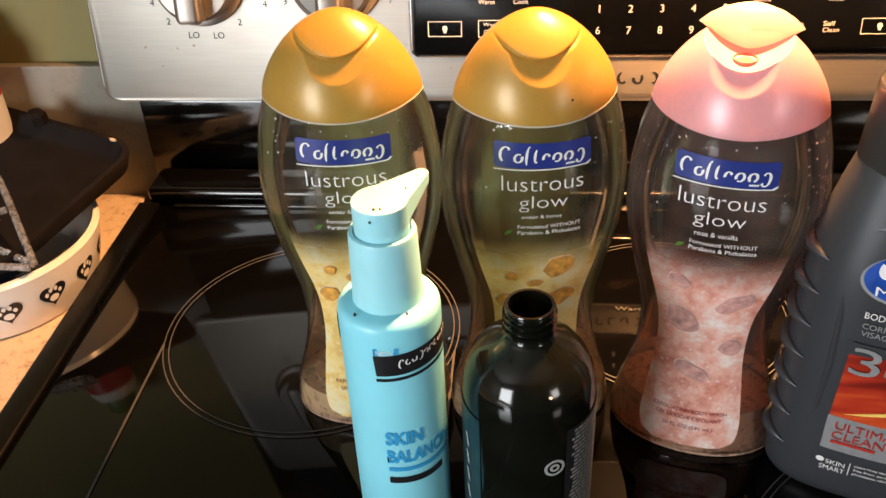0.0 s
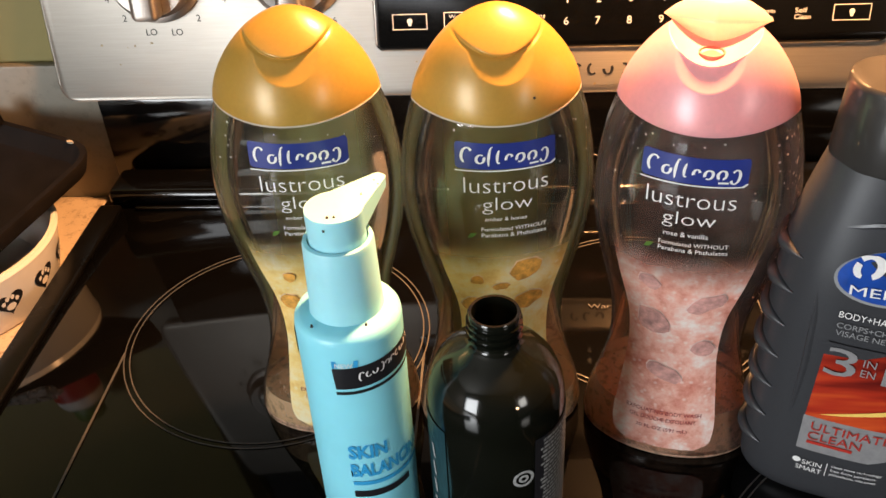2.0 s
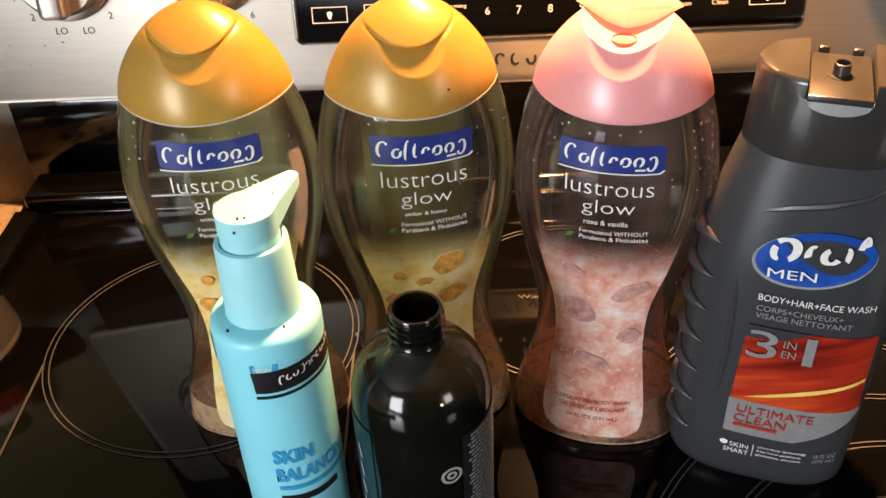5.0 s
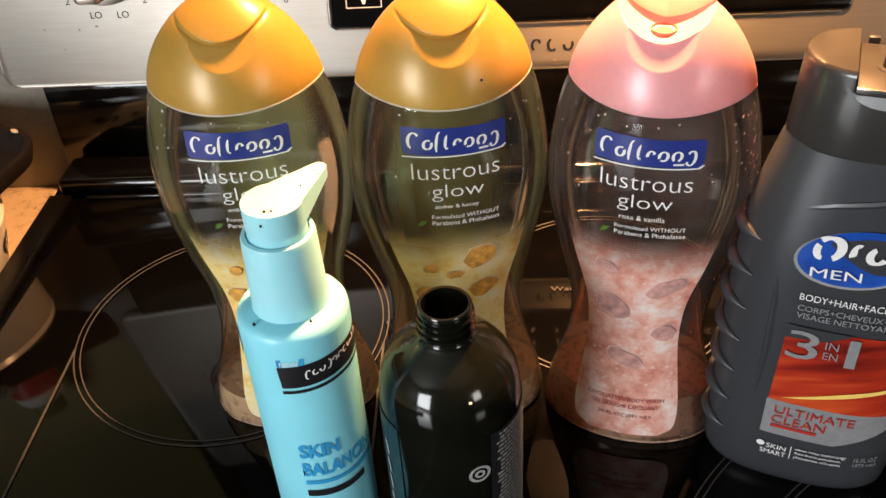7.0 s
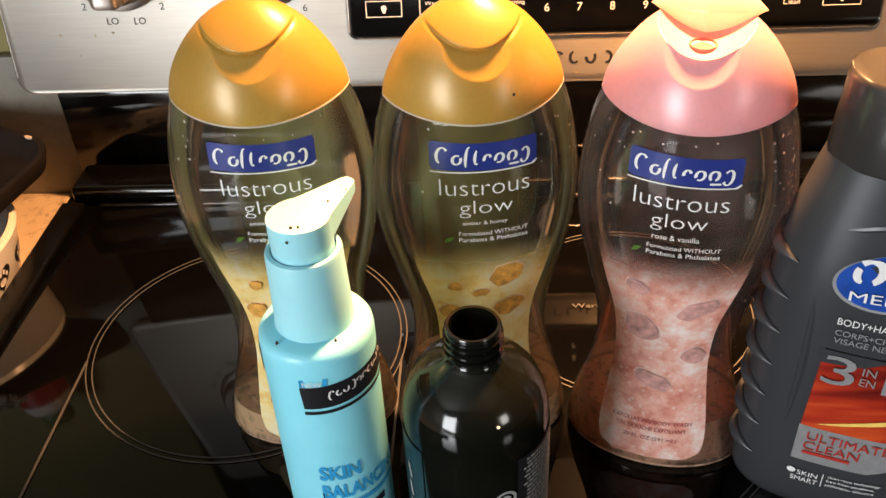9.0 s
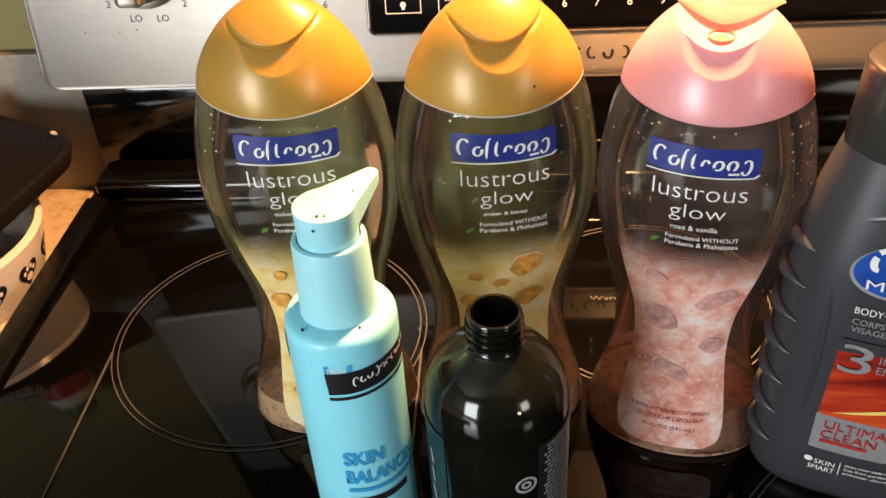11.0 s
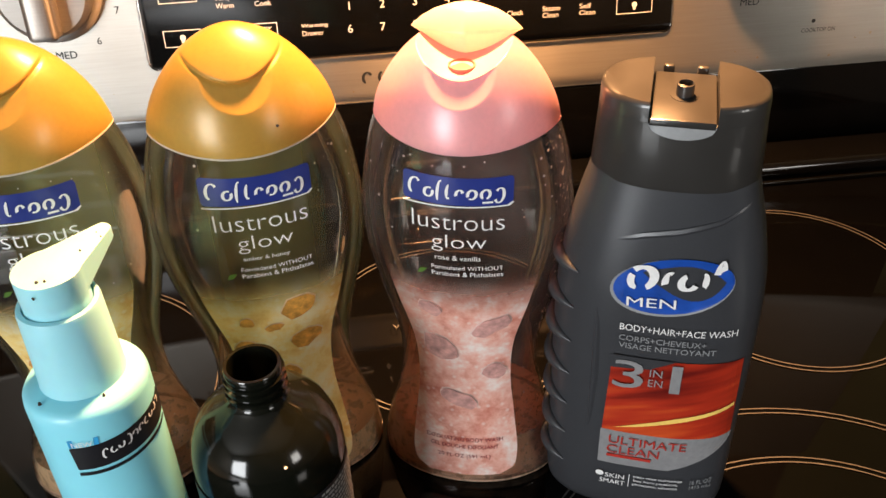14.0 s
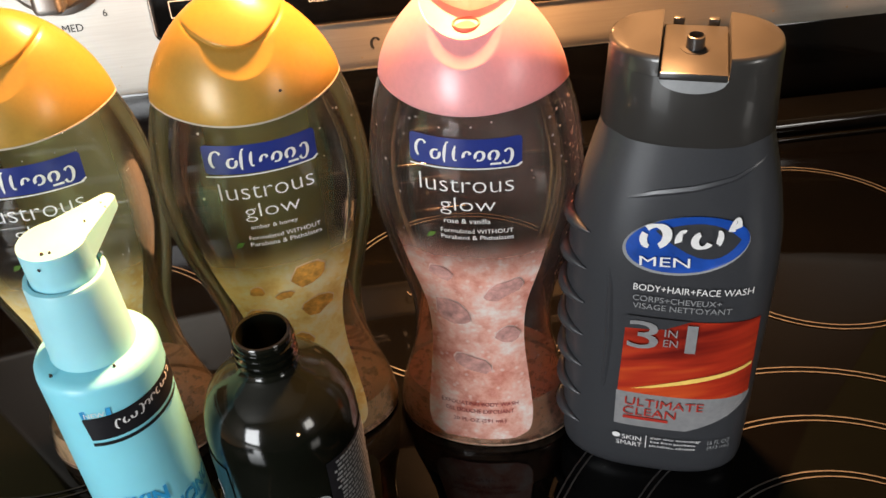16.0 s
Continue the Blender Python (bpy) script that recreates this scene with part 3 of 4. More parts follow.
for n, x in zip("67890", (0.0425, 0.0618, 0.0811, 0.1004, 0.1197)):
    panel_text(n, x, 0.1079, 0.0047, PRINT_WHITE, 0.0021, display)
for n, x in zip("12345", (0.043, 0.0622, 0.0815, 0.1007, 0.1197)):
    panel_text(n, x, 0.1212, 0.0047, PRINT_WHITE, 0.0021, display)
for body, x, z, w in (("Keep", -0.0282, 0.1302, 0.0085), ("Warm", -0.0280, 0.1262, 0.0102), ("Favorite", -0.0045, 0.1302, 0.0135), ("Cook", -0.0062, 0.1262, 0.0095),
                      ("Warming Center", -0.0165, 0.1118, 0.027), ("On / Level", -0.0205, 0.1073, 0.0185), ("Warming", 0.0218, 0.1112, 0.0155), ("Drawer", 0.0205, 0.1070, 0.0125),
                      ("Steam", 0.1630, 0.1112, 0.0105), ("Clean", 0.1625, 0.1073, 0.0098), ("Self", 0.1838, 0.1112, 0.0072), ("Clean", 0.1850, 0.1073, 0.0098),
                      ("Proof", 0.1862, 0.1263, 0.0095), ("Cook", 0.1420, 0.1263, 0.0098), ("Clock", 0.1410, 0.1100, 0.0100), ("SET", -0.0540, 0.1330, 0.0085)):
    panel_text(body, x, z, 0.0029, PRINT_WHITE, 0.0021, display, w)


def hollow(w, h, t):
    """A rectangular line frame."""
    bm = bmesh.new()
    o = [bm.verts.new((sx * w / 2, 0, sz * h / 2)) for sx, sz in ((-1, -1), (1, -1), (1, 1), (-1, 1))]
    i = [bm.verts.new((sx * (w / 2 - t), 0, sz * (h / 2 - t))) for sx, sz in ((-1, -1), (1, -1), (1, 1), (-1, 1))]
    for k in range(4):
        bm.faces.new((o[k], o[(k + 1) % 4], i[(k + 1) % 4], i[k]))
    return bm


for x, z, w, h in ((-0.0546, 0.1094, 0.0218, 0.0098), (0.2140, 0.1094, 0.0222, 0.0098), (-0.0165, 0.1094, 0.0335, 0.0110), (-0.0540, 0.1350, 0.0218, 0.0110)):
    part("key_outline", laid(hollow(w, h, 0.0005), panel_y, x, z, 0.0021), PRINT_WHITE, display, smooth=False)
for x in (-0.0546, 0.2140):
    part("lamp_symbol", laid(outline([(0.0017 * math.cos(radians(a)), 0.0004 + 0.0017 * math.sin(radians(a))) for a in range(-50, 231, 20)] + [(-0.0008, -0.0026), (0.0008, -0.0026)]),
                             panel_y, x, 0.1094, 0.0021), PRINT_WHITE, display, smooth=False)
# the maker's name as plain shapes
for k in range(7):
    x = 0.050 + 0.0098 * k
    part("logo_shape", laid(swash(0.0070, 0.0086, 30 + 75 * k, 240 + 75 * k, 0.0018), panel_y, x, 0.0768, 0.0003), PRINT_DARK, panel, smooth=False)
for cx, marks in ((-0.2135, (("LO", -0.2213, 0.1060), ("LO", -0.2044, 0.1057), ("2", -0.2373, 0.1150), ("2", -0.1893, 0.1142), ("4", -0.2466, 0.1270), ("4", -0.1713, 0.1256))),
                  (-0.1240, (("MED", -0.1222, 0.1040), ("3", -0.1578, 0.1272), ("6", -0.1022, 0.1109), ("7", -0.0888, 0.1274))),
                  (0.2880, (("MED", 0.2872, 0.1056), ("6", 0.3095, 0.1109), ("7", 0.3225, 0.1274), ("4", 0.2550, 0.1270)))):
    for body, x, z in marks:
        panel_text(body, x, z, 0.0042, PRINT_DARK)
    knob = part("knob", lathe([(0.0302, 0.0), (0.0302, 0.003), (0.0285, 0.0045), (0.0262, 0.005), (0.0250, 0.014), (0.0235, 0.0155)], 56), STEEL_KNOB, panel, "brushed steel control knob")
    knob.matrix_local = Matrix.Translation((cx, panel_y(cx, 0.142) - 0.0002, 0.142)) @ Matrix.Rotation(radians(90 - 8.5), 4, "X")
    grip = part("grip", box(-0.0085, 0.0085, -0.0240, 0.0240, 0.0150, 0.0290, 0.0040, 4), STEEL_KNOB, knob)
for k, (body, x, z, w) in enumerate((("COOKTOP ON", 0.3339, 0.0853, 0.022),)):
    panel_text(body, x, z, 0.0026, PRINT_DARK, 0.0003, None, w)
part("indicator_light", laid(outline([(0.0013 * math.cos(a / 2), 0.0013 * math.sin(a / 2)) for a in range(12)]), panel_y, 0.3300, 0.0910, 0.0004), PRINT_DARK, panel, "small dark red indicator", smooth=False)
rnd = random.Random(4)
for k in range(26):
    x, z = rnd.uniform(-0.27, 0.43), rnd.uniform(0.064, 0.10)
    r = rnd.uniform(0.0003, 0.0009)
    part("stain", laid(outline([(r * rnd.uniform(0.7, 1.3) * math.cos(a), r * rnd.uniform(0.7, 1.3) * math.sin(a)) for a in (0, 1, 2, 3, 4, 5)]), panel_y, x, z, 0.0002),
         paint("grease_stain", (0.30, 0.22, 0.12), 0.5, 0, 0.3, 500) if k == 0 else bpy.data.materials["grease_stain"], panel, smooth=False)


# ---- shower gel bottles ----
WIDE = [(0, 0.0365), (0.004, 0.0388), (0.010, 0.0384), (0.020, 0.0366), (0.034, 0.0324), (0.048, 0.0293), (0.062, 0.0284), (0.076, 0.0298), (0.092, 0.0338), (0.108, 0.0376),
        (0.124, 0.0396), (0.140, 0.0392), (0.156, 0.0369), (0.166, 0.0342), (0.1695, 0.0328)]
DEEP = [(0, 0.0215), (0.004, 0.0238), (0.010, 0.0240), (0.030, 0.0222), (0.060, 0.0208), (0.085, 0.0225), (0.110, 0.0255), (0.130, 0.0270), (0.150, 0.0268), (0.166, 0.0262), (0.1695, 0.0256)]


CAP_POINT = 0.72  # 0.5 is a plain oval, more is pointed at both sides
FILM = [(0.0075, 0.0150), (0.010, 0.0200), (0.014, 0.0218), (0.022, 0.0222), (0.04, 0.0204), (0.06, 0.0186), (0.08, 0.0196), (0.10, 0.0248), (0.118, 0.0290)]


def wall_point(z):
    """The body's section turns from an oval into a pointed oval under the cap."""
    t = min(1.0, max(0.0, (z - 0.130) / 0.0395))
    return 0.5 + (CAP_POINT - 0.5) * t * t


def lens(a, b, z, point, n=72):
    """An oval ring pointed at both sides."""
    return [(a * math.cos(q), b * math.copysign(abs(math.sin(q)) ** (2 * point), math.sin(q)), z) for q in [2 * math.pi * i / n for i in range(n)]]


def gel_wall(x, z):
    a, b = spline(WIDE, z), spline(DEEP, z)
    return -b * max(0.01, 1 - (x / a) ** 2) ** wall_point(z)


def gel_back(x, z):
    return -gel_wall(x, z)


def cap_shape(top, opened=False):
    """The domed flip-top cap: pointed sides, curved lid crease and thumb hollow; opened: the seat under the lid."""
    rings, n, m = [], 224, 120
    for j in range(m + 1):
        t = 0.999 * (j / m) ** 0.85
        row = []
        for i in range(n):
            a = 2 * math.pi * i / n
            c, s = math.cos(a), math.sin(a)
            ze = 0.1700 - 0.0020 * abs(s) ** 1.5
            k = max(0.012, (1 - t ** 1.60) ** (1 / 1.72))
            # pointed below, rounder towards the top
            pq = 2 * CAP_POINT + (1.0 - 2 * CAP_POINT) * min(1.0, t * 1.2)
            x, y, z = 0.0330 * k * c, 0.0262 * k * math.copysign(abs(s) ** pq, s), ze + (top - ze) * t
            zc = 0.1915 + 0.0070 * (abs(x) / 0.0175) ** 1.9
            if y < 0:
                near = max(0.0, 1 - (abs(x) / 0.0195) ** 6)
                if not opened:
                    lift = min(1.0, max(0.0, (z - zc + 0.0004) / 0.0012))
                    y -= 0.0007 * near * lift * max(0.0, 1 - (z - zc) / 0.010)
                    y += 0.0008 * math.exp(-(((z - zc + 0.0006) / 0.0008) ** 2)) * near
                q = (x / 0.0118) ** 2 + ((0.1925 - z) / 0.0098) ** 2
                if q < 1 and z < zc:
                    step = min(1.0, (zc - z) / 0.0012)
                    y += 0.0021 * (1 - q) ** 0.9 * step * step * (3 - 2 * step)
            if opened:
                z = min(z, zc - 0.0008 + 0.10 * max(0.0, y + 0.016))
            row.append((x, y, z))
        rings.append(row)
    return rings


def gel_bottle(m, clear, cap_mat, print_mat, back_mat, stone_mats, scent, label, opened=False, seed=1):
    rise = 0.0015 if opened else 0.0032
    root = thing("body_wash_bottle", m, label, "bottle", "body wash bottles in a row")
    zs = [0.0, 0.0012, 0.003, 0.006] + [0.010 + 0.1595 * i / 60 for i in range(61)]
    rings = [oval(0.031, 0.017, 0.0022), oval(0.0345, 0.0200, 0.0)] + [lens(spline(WIDE, z) - (0.0012 if z == 0.0012 else 0), spline(DEEP, z), z, wall_point(z)) for z in zs[1:]]
    rings.append(lens(0.0300, 0.0225, 0.1700, CAP_POINT))
    body = part("body", loft(rings, True, False), clear, root, "clear plastic body, nearly empty")
    inner = [oval(spline(WIDE, z) - 0.0009, spline(DEEP, z) - 0.0009, z) for z in ((0.0008, 0.0030, 0.006, 0.010, 0.015, 0.021, 0.026) if opened else (0.0008, 0.0030, 0.006, 0.010, 0.014, 0.018))]
    part("gel_residue", loft(inner), GEL_ROSE_GLOW if opened else GEL_AMBER_GLOW, root, "a little gel left in the bottom, with orange lamp glow put into its colour")
    # clear plastic rim, coloured peach for the lamp light it gathers
    rim = [oval(0.0378 * k, 0.0228 * k, z) for k, z in ((0.93, 0.0004), (0.985, 0.0004), (1.012, 0.0016), (1.018, 0.0030), (1.012, 0.0042), (0.985, 0.0050))]
    part("base_rim", loft(rim, False, False), RIM_GLOW, root, "thick clear base rim, its peach lamp glow put into the colour")
    # foam clinging to one side wall
    foam = bmesh.new()
    rnd = random.Random(seed + 40)
    for k in range(420 if opened else 90):
        z = rnd.uniform(0.03, 0.168) if opened else rnd.uniform(0.02, 0.06)
        a = radians(rnd.gauss(-12, 9) if opened else rnd.uniform(-170, -10))
        r = rnd.uniform(0.0002, 0.0008) if opened else rnd.uniform(0.0001, 0.0004)
        c = Vector((spline(WIDE, z) * math.cos(a) * 0.985, spline(DEEP, z) * math.sin(a) * 0.985, z))
        side = Vector((-math.sin(a), math.cos(a), 0))
        foam.faces.new([foam.verts.new(c + side * r * math.cos(q) + Vector((0, 0, r * math.sin(q)))) for q in (0, 1.26, 2.51, 3.77, 5.03)])
    for k in range(300):
        z = rnd.uniform(0.008, 0.050 if opened else 0.034)
        a = radians(rnd.choice((rnd.uniform(-178, -128), rnd.uniform(-52, -2))))
        r = rnd.uniform(0.00015, 0.0005)
        c = Vector((spline(WIDE, z) * math.cos(a) * 0.985, spline(DEEP, z) * math.sin(a) * 0.985, z))
        side = Vector((-math.sin(a), math.cos(a), 0))
        foam.faces.new([foam.verts.new(c + side * r * math.cos(q) + Vector((0, 0, r * math.sin(q)))) for q in (0, 1.26, 2.51, 3.77, 5.03)])
    tagged(part("foam", foam, GEL_FOAM, root, smooth=False), "fine soap bubbles on the wall", kind="stuff")
    # printed film and writing
    rows = []
    for i in range(41):
        z = 0.0075 + 0.110 * i / 40
        half = spline(FILM, z)
        rows.append((z, -half, half))
    film = part("front_label", laid(sheet(rows), gel_wall, lift=0.0003), print_mat, root, "printed picture of stones fading out upwards")
    rows = [(0.035 + 0.127 * i / 30, -w, w) for i in range(31) for w in [min(spline(WIDE, 0.035 + 0.127 * i / 30) - 0.004, 0.031) - (0.008 * max(0, (i - 24) / 6) ** 2)]]
    part("back_label", laid(sheet(rows), gel_back, lift=0.0003), back_mat, root, "dark printed label seen through the bottle")
    logo = rounded(0.0380, 0.0108, 0.0016)
    plate = part("logo_plate", laid(dense(outline(logo), 0.004), gel_wall, 0, 0.1530 + rise, 0.0007, -1.0), BLUE, root, "dark blue brand plate")
    part("logo_underline", laid(dense(outline([(-0.0192, 0.0001), (0.0170, 0.0001), (0.0188, 0.0012), (0.0192, 0.0008), (0.0178, -0.0004), (-0.0192, -0.0004)]), 0.004), gel_wall, 0, 0.1472 + rise, 0.0008), WHITE_INK, plate, smooth=False)
    # curved strokes stand for the brand's writing
    x = -0.0172
    for w, h, d, a0, a1 in ((0.0048, 0.0072, 0.0006, 40, 250), (0.0040, 0.0046, -0.0008, 60, 390), (0.0026, 0.0090, 0.0002, 70, 250), (0.0026, 0.0066, 0.0002, 110, 300),
                            (0.0034, 0.0046, -0.0008, 20, 200), (0.0040, 0.0046, -0.0008, -120, 210), (0.0040, 0.0046, -0.0008, -70, 240), (0.0040, 0.0066, -0.0016, -150, 140)):
        part("logo_stroke", laid(swash(w, h, a0, a1, 0.0011, 0.12), gel_wall, x + w / 2, 0.1530 + d + rise, 0.0010), WHITE_INK, plate, smooth=False)
        x += w + 0.0006
    part("logo_bar", laid(outline([(-0.0018, -0.0004), (0.0018, -0.0004), (0.0018, 0.0004), (-0.0018, 0.0004)]), gel_wall, 0.0105, 0.1490 + rise, 0.0010), WHITE_INK, plate, smooth=False)

    def words(text, x, z, w, h, mat, bold=0.0):
        part("lettering", laid(text_mesh(text, width=w, height=h, bold=bold), gel_wall, x, z + rise, 0.0007), mat, film, smooth=False)

    words("lustrous", 0.0, 0.1408, 0.0325, 0.0066, WHITE_INK, -0.014)
    words("glow", 0.0003, 0.1316, 0.0195, 0.0074, WHITE_INK, -0.014)
    words(scent, -0.0002, 0.1252, 0.0165, 0.0022, WHITE_INK)
    words("Formulated WITHOUT", 0.003, 0.1206, 0.0258, 0.0019, WHITE_INK)
    words("Parabens & Phthalates", 0.003, 0.1176, 0.0258, 0.0020, WHITE_INK)
    part("leaf_mark", laid(outline([(0, 0), (0.0022, 0.0006), (0.0040, 0.0030), (0.0012, 0.0026)]), gel_wall, -0.0155, 0.1160 + rise, 0.0007), LEAF_INK, film, smooth=False)
    words("EXFOLIATING BODY WASH", 0.0, 0.0262, 0.0325, 0.0021, MAROON_INK)
    words("GEL DOUCHE EXFOLIANT", 0.0, 0.0222, 0.0290, 0.0021, MAROON_INK)
    words("20 FL OZ (591 mL)", 0.0, 0.0168, 0.0225, 0.0026, MAROON_INK)
    spots = (((0.0078, 0.1010, 0.0145, 0.0110, 25), (-0.0120, 0.0965, 0.0060, 0.0052, 10), (-0.0020, 0.0930, 0.0072, 0.0042, 10), (0.0090, 0.0838, 0.0135, 0.0100, 15), (-0.0135, 0.0820, 0.010, 0.0085, 20), (0.0, 0.066, 0.012, 0.009, -20), (0.008, 0.048, 0.011, 0.008, 30))
             if not opened else ((-0.0085, 0.0785, 0.0165, 0.0120, -32), (0.0120, 0.0918, 0.0185, 0.0085, 30), (0.0125, 0.0660, 0.0095, 0.0090, 25), (-0.0020, 0.0505, 0.0170, 0.0085, -25), (-0.012, 0.100, 0.010, 0.007, -30)))
    for k, (x, z, w, h, turn) in enumerate(spots):
        shape = pebble(w, h, seed * 10 + k)
        part("printed_stone", laid(dense(outline([(px * 1.06, pz * 1.07) for px, pz in shape]), 0.003), gel_wall, x, z, 0.0005, turn), stone_mats[1], film, smooth=False)
        part("printed_stone", laid(dense(outline(shape), 0.003), gel_wall, x, z, 0.0011, turn), stone_mats[0], film, smooth=False)
    # droplets clinging inside under the cap
    rnd = random.Random(seed)
    for k in range(34):
        x, z = rnd.uniform(-0.034, 0.034), rnd.choice((rnd.uniform(0.145, 0.168), rnd.uniform(0.115, 0.165)))
        if abs(x) > spline(WIDE, z) - 0.003 or (abs(x) < 0.021 and z < 0.160):
            continue
        r = rnd.uniform(0.0002, 0.00045)
        part("droplet", laid(outline([(r * math.cos(q), r * math.sin(q)) for q in (0, 1.05, 2.1, 3.14, 4.2, 5.2)]), gel_wall, x, z, -0.0006), WHITE_INK, body, smooth=False)
    # the cap, over a thin pale collar
    collar = []
    for k, dz in ((0.995, 0.0005), (1.002, 0.0003), (1.002, -0.0002), (0.985, -0.0003)):
        collar.append([(x * k, y * k, 0.1700 - 0.0020 * (abs(y) / 0.0262) ** 1.1 + dz) for x, y, z in lens(0.0331, 0.0263, 0.0, CAP_POINT, 96)])
    part("collar", loft(collar, False, False), cap_mat if opened else COLLAR, root, "thin pale edge under the cap")
    if not opened:
        part("cap", loft(cap_shape(0.2050), False, True), cap_mat, root, "golden pearly flip-top cap, closed")
        part("speck", laid(outline([(0.0006 * math.cos(q), 0.0006 * math.sin(q)) for q in range(6)]), lambda x, z: -0.0250, 0.0105 if seed == 2 else -0.012, 0.1782 if seed == 2 else 0.1750, 0.0004), SPECK, root, smooth=False) if seed == 2 else None
    else:
        rings = cap_shape(0.2050, True)
        cap = part("cap", loft(rings, False, True), cap_mat, root, "pink pearly cap with its lid flipped open")
        part("spout_hole", lathe([(0.0046, 0.1900), (0.0046, 0.1924), (0.0041, 0.1925), (0.0037, 0.1917)], 28, 0.0, -0.0085), HOLE_SHADE, cap, "round dispensing hole, the shade inside put into its colour")
        lid = []
        for z, a, b, y in ((0.1910, 0.0080, 0.0030, 0.004), (0.1940, 0.0110, 0.0042, 0.004), (0.1968, 0.0145, 0.0055, 0.0045), (0.1988, 0.0174, 0.0064, 0.005), (0.1997, 0.0190, 0.0068, 0.005), (0.2006, 0.0182, 0.0066, 0.005),
                           (0.2030, 0.0152, 0.0058, 0.006), (0.2054, 0.0108, 0.0044, 0.0068), (0.2070, 0.0050, 0.0022, 0.0075)):
            lid.append(oval(a, b, z, 48, 1.25, 0, y))
        part("lid", loft(lid), CAP_LID_LIT, cap, "small flipped-up pink lid, its lamp-lit look partly put into the colour")
    return root


gel_bottle(pose(-0.0765, 0.341, 0, 0, 0, 7), CLEAR_AMBER, CAP_GOLD, LABEL_AMBER, BACK_OLIVE, (STONE_AMBER, STONE_RIM), "amber & honey", "clear body wash bottle with golden cap, behind the aqua pump bottle", seed=1)
gel_bottle(pose(0.0020, 0.339, 0, 0, 0, 8), CLEAR_AMBER, CAP_GOLD, LABEL_AMBER, BACK_OLIVE, (STONE_AMBER, STONE_RIM), "amber & honey", "clear body wash bottle with golden cap and amber print, specked cap", seed=2)
gel_bottle(pose(0.0800, 0.329, 0, 0, 0, -15), CLEAR_ROSE, CAP_PINK, LABEL_ROSE, BACK_MAUVE, (STONE_ROSE, STONE_RIM_ROSE), "rose & vanilla", "clear body wash bottle with open pink cap and rose print", True, seed=3)


# ---- charcoal body wash ----
D_WIDE = [(0, 0.0345), (0.004, 0.0368), (0.012, 0.0374), (0.05, 0.0376), (0.09, 0.0378), (0.118, 0.0368), (0.135, 0.0340), (0.147, 0.0312), (0.155, 0.0290), (0.1610, 0.0276)]
D_DEEP = [(0, 0.0185), (0.004, 0.0205), (0.012, 0.0212), (0.05, 0.0214), (0.11, 0.0214), (0.135, 0.0205), (0.150, 0.0192), (0.1610, 0.0180)]


SHIFT = -0.0045  # the body's middle against the print's


def wash_wall(x, z):
    a, b = spline(D_WIDE, z), spline(D_DEEP, z)
    return -b * max(0.02, 1 - abs((x - SHIFT) / a) ** 2.7) ** (1 / 2.7)


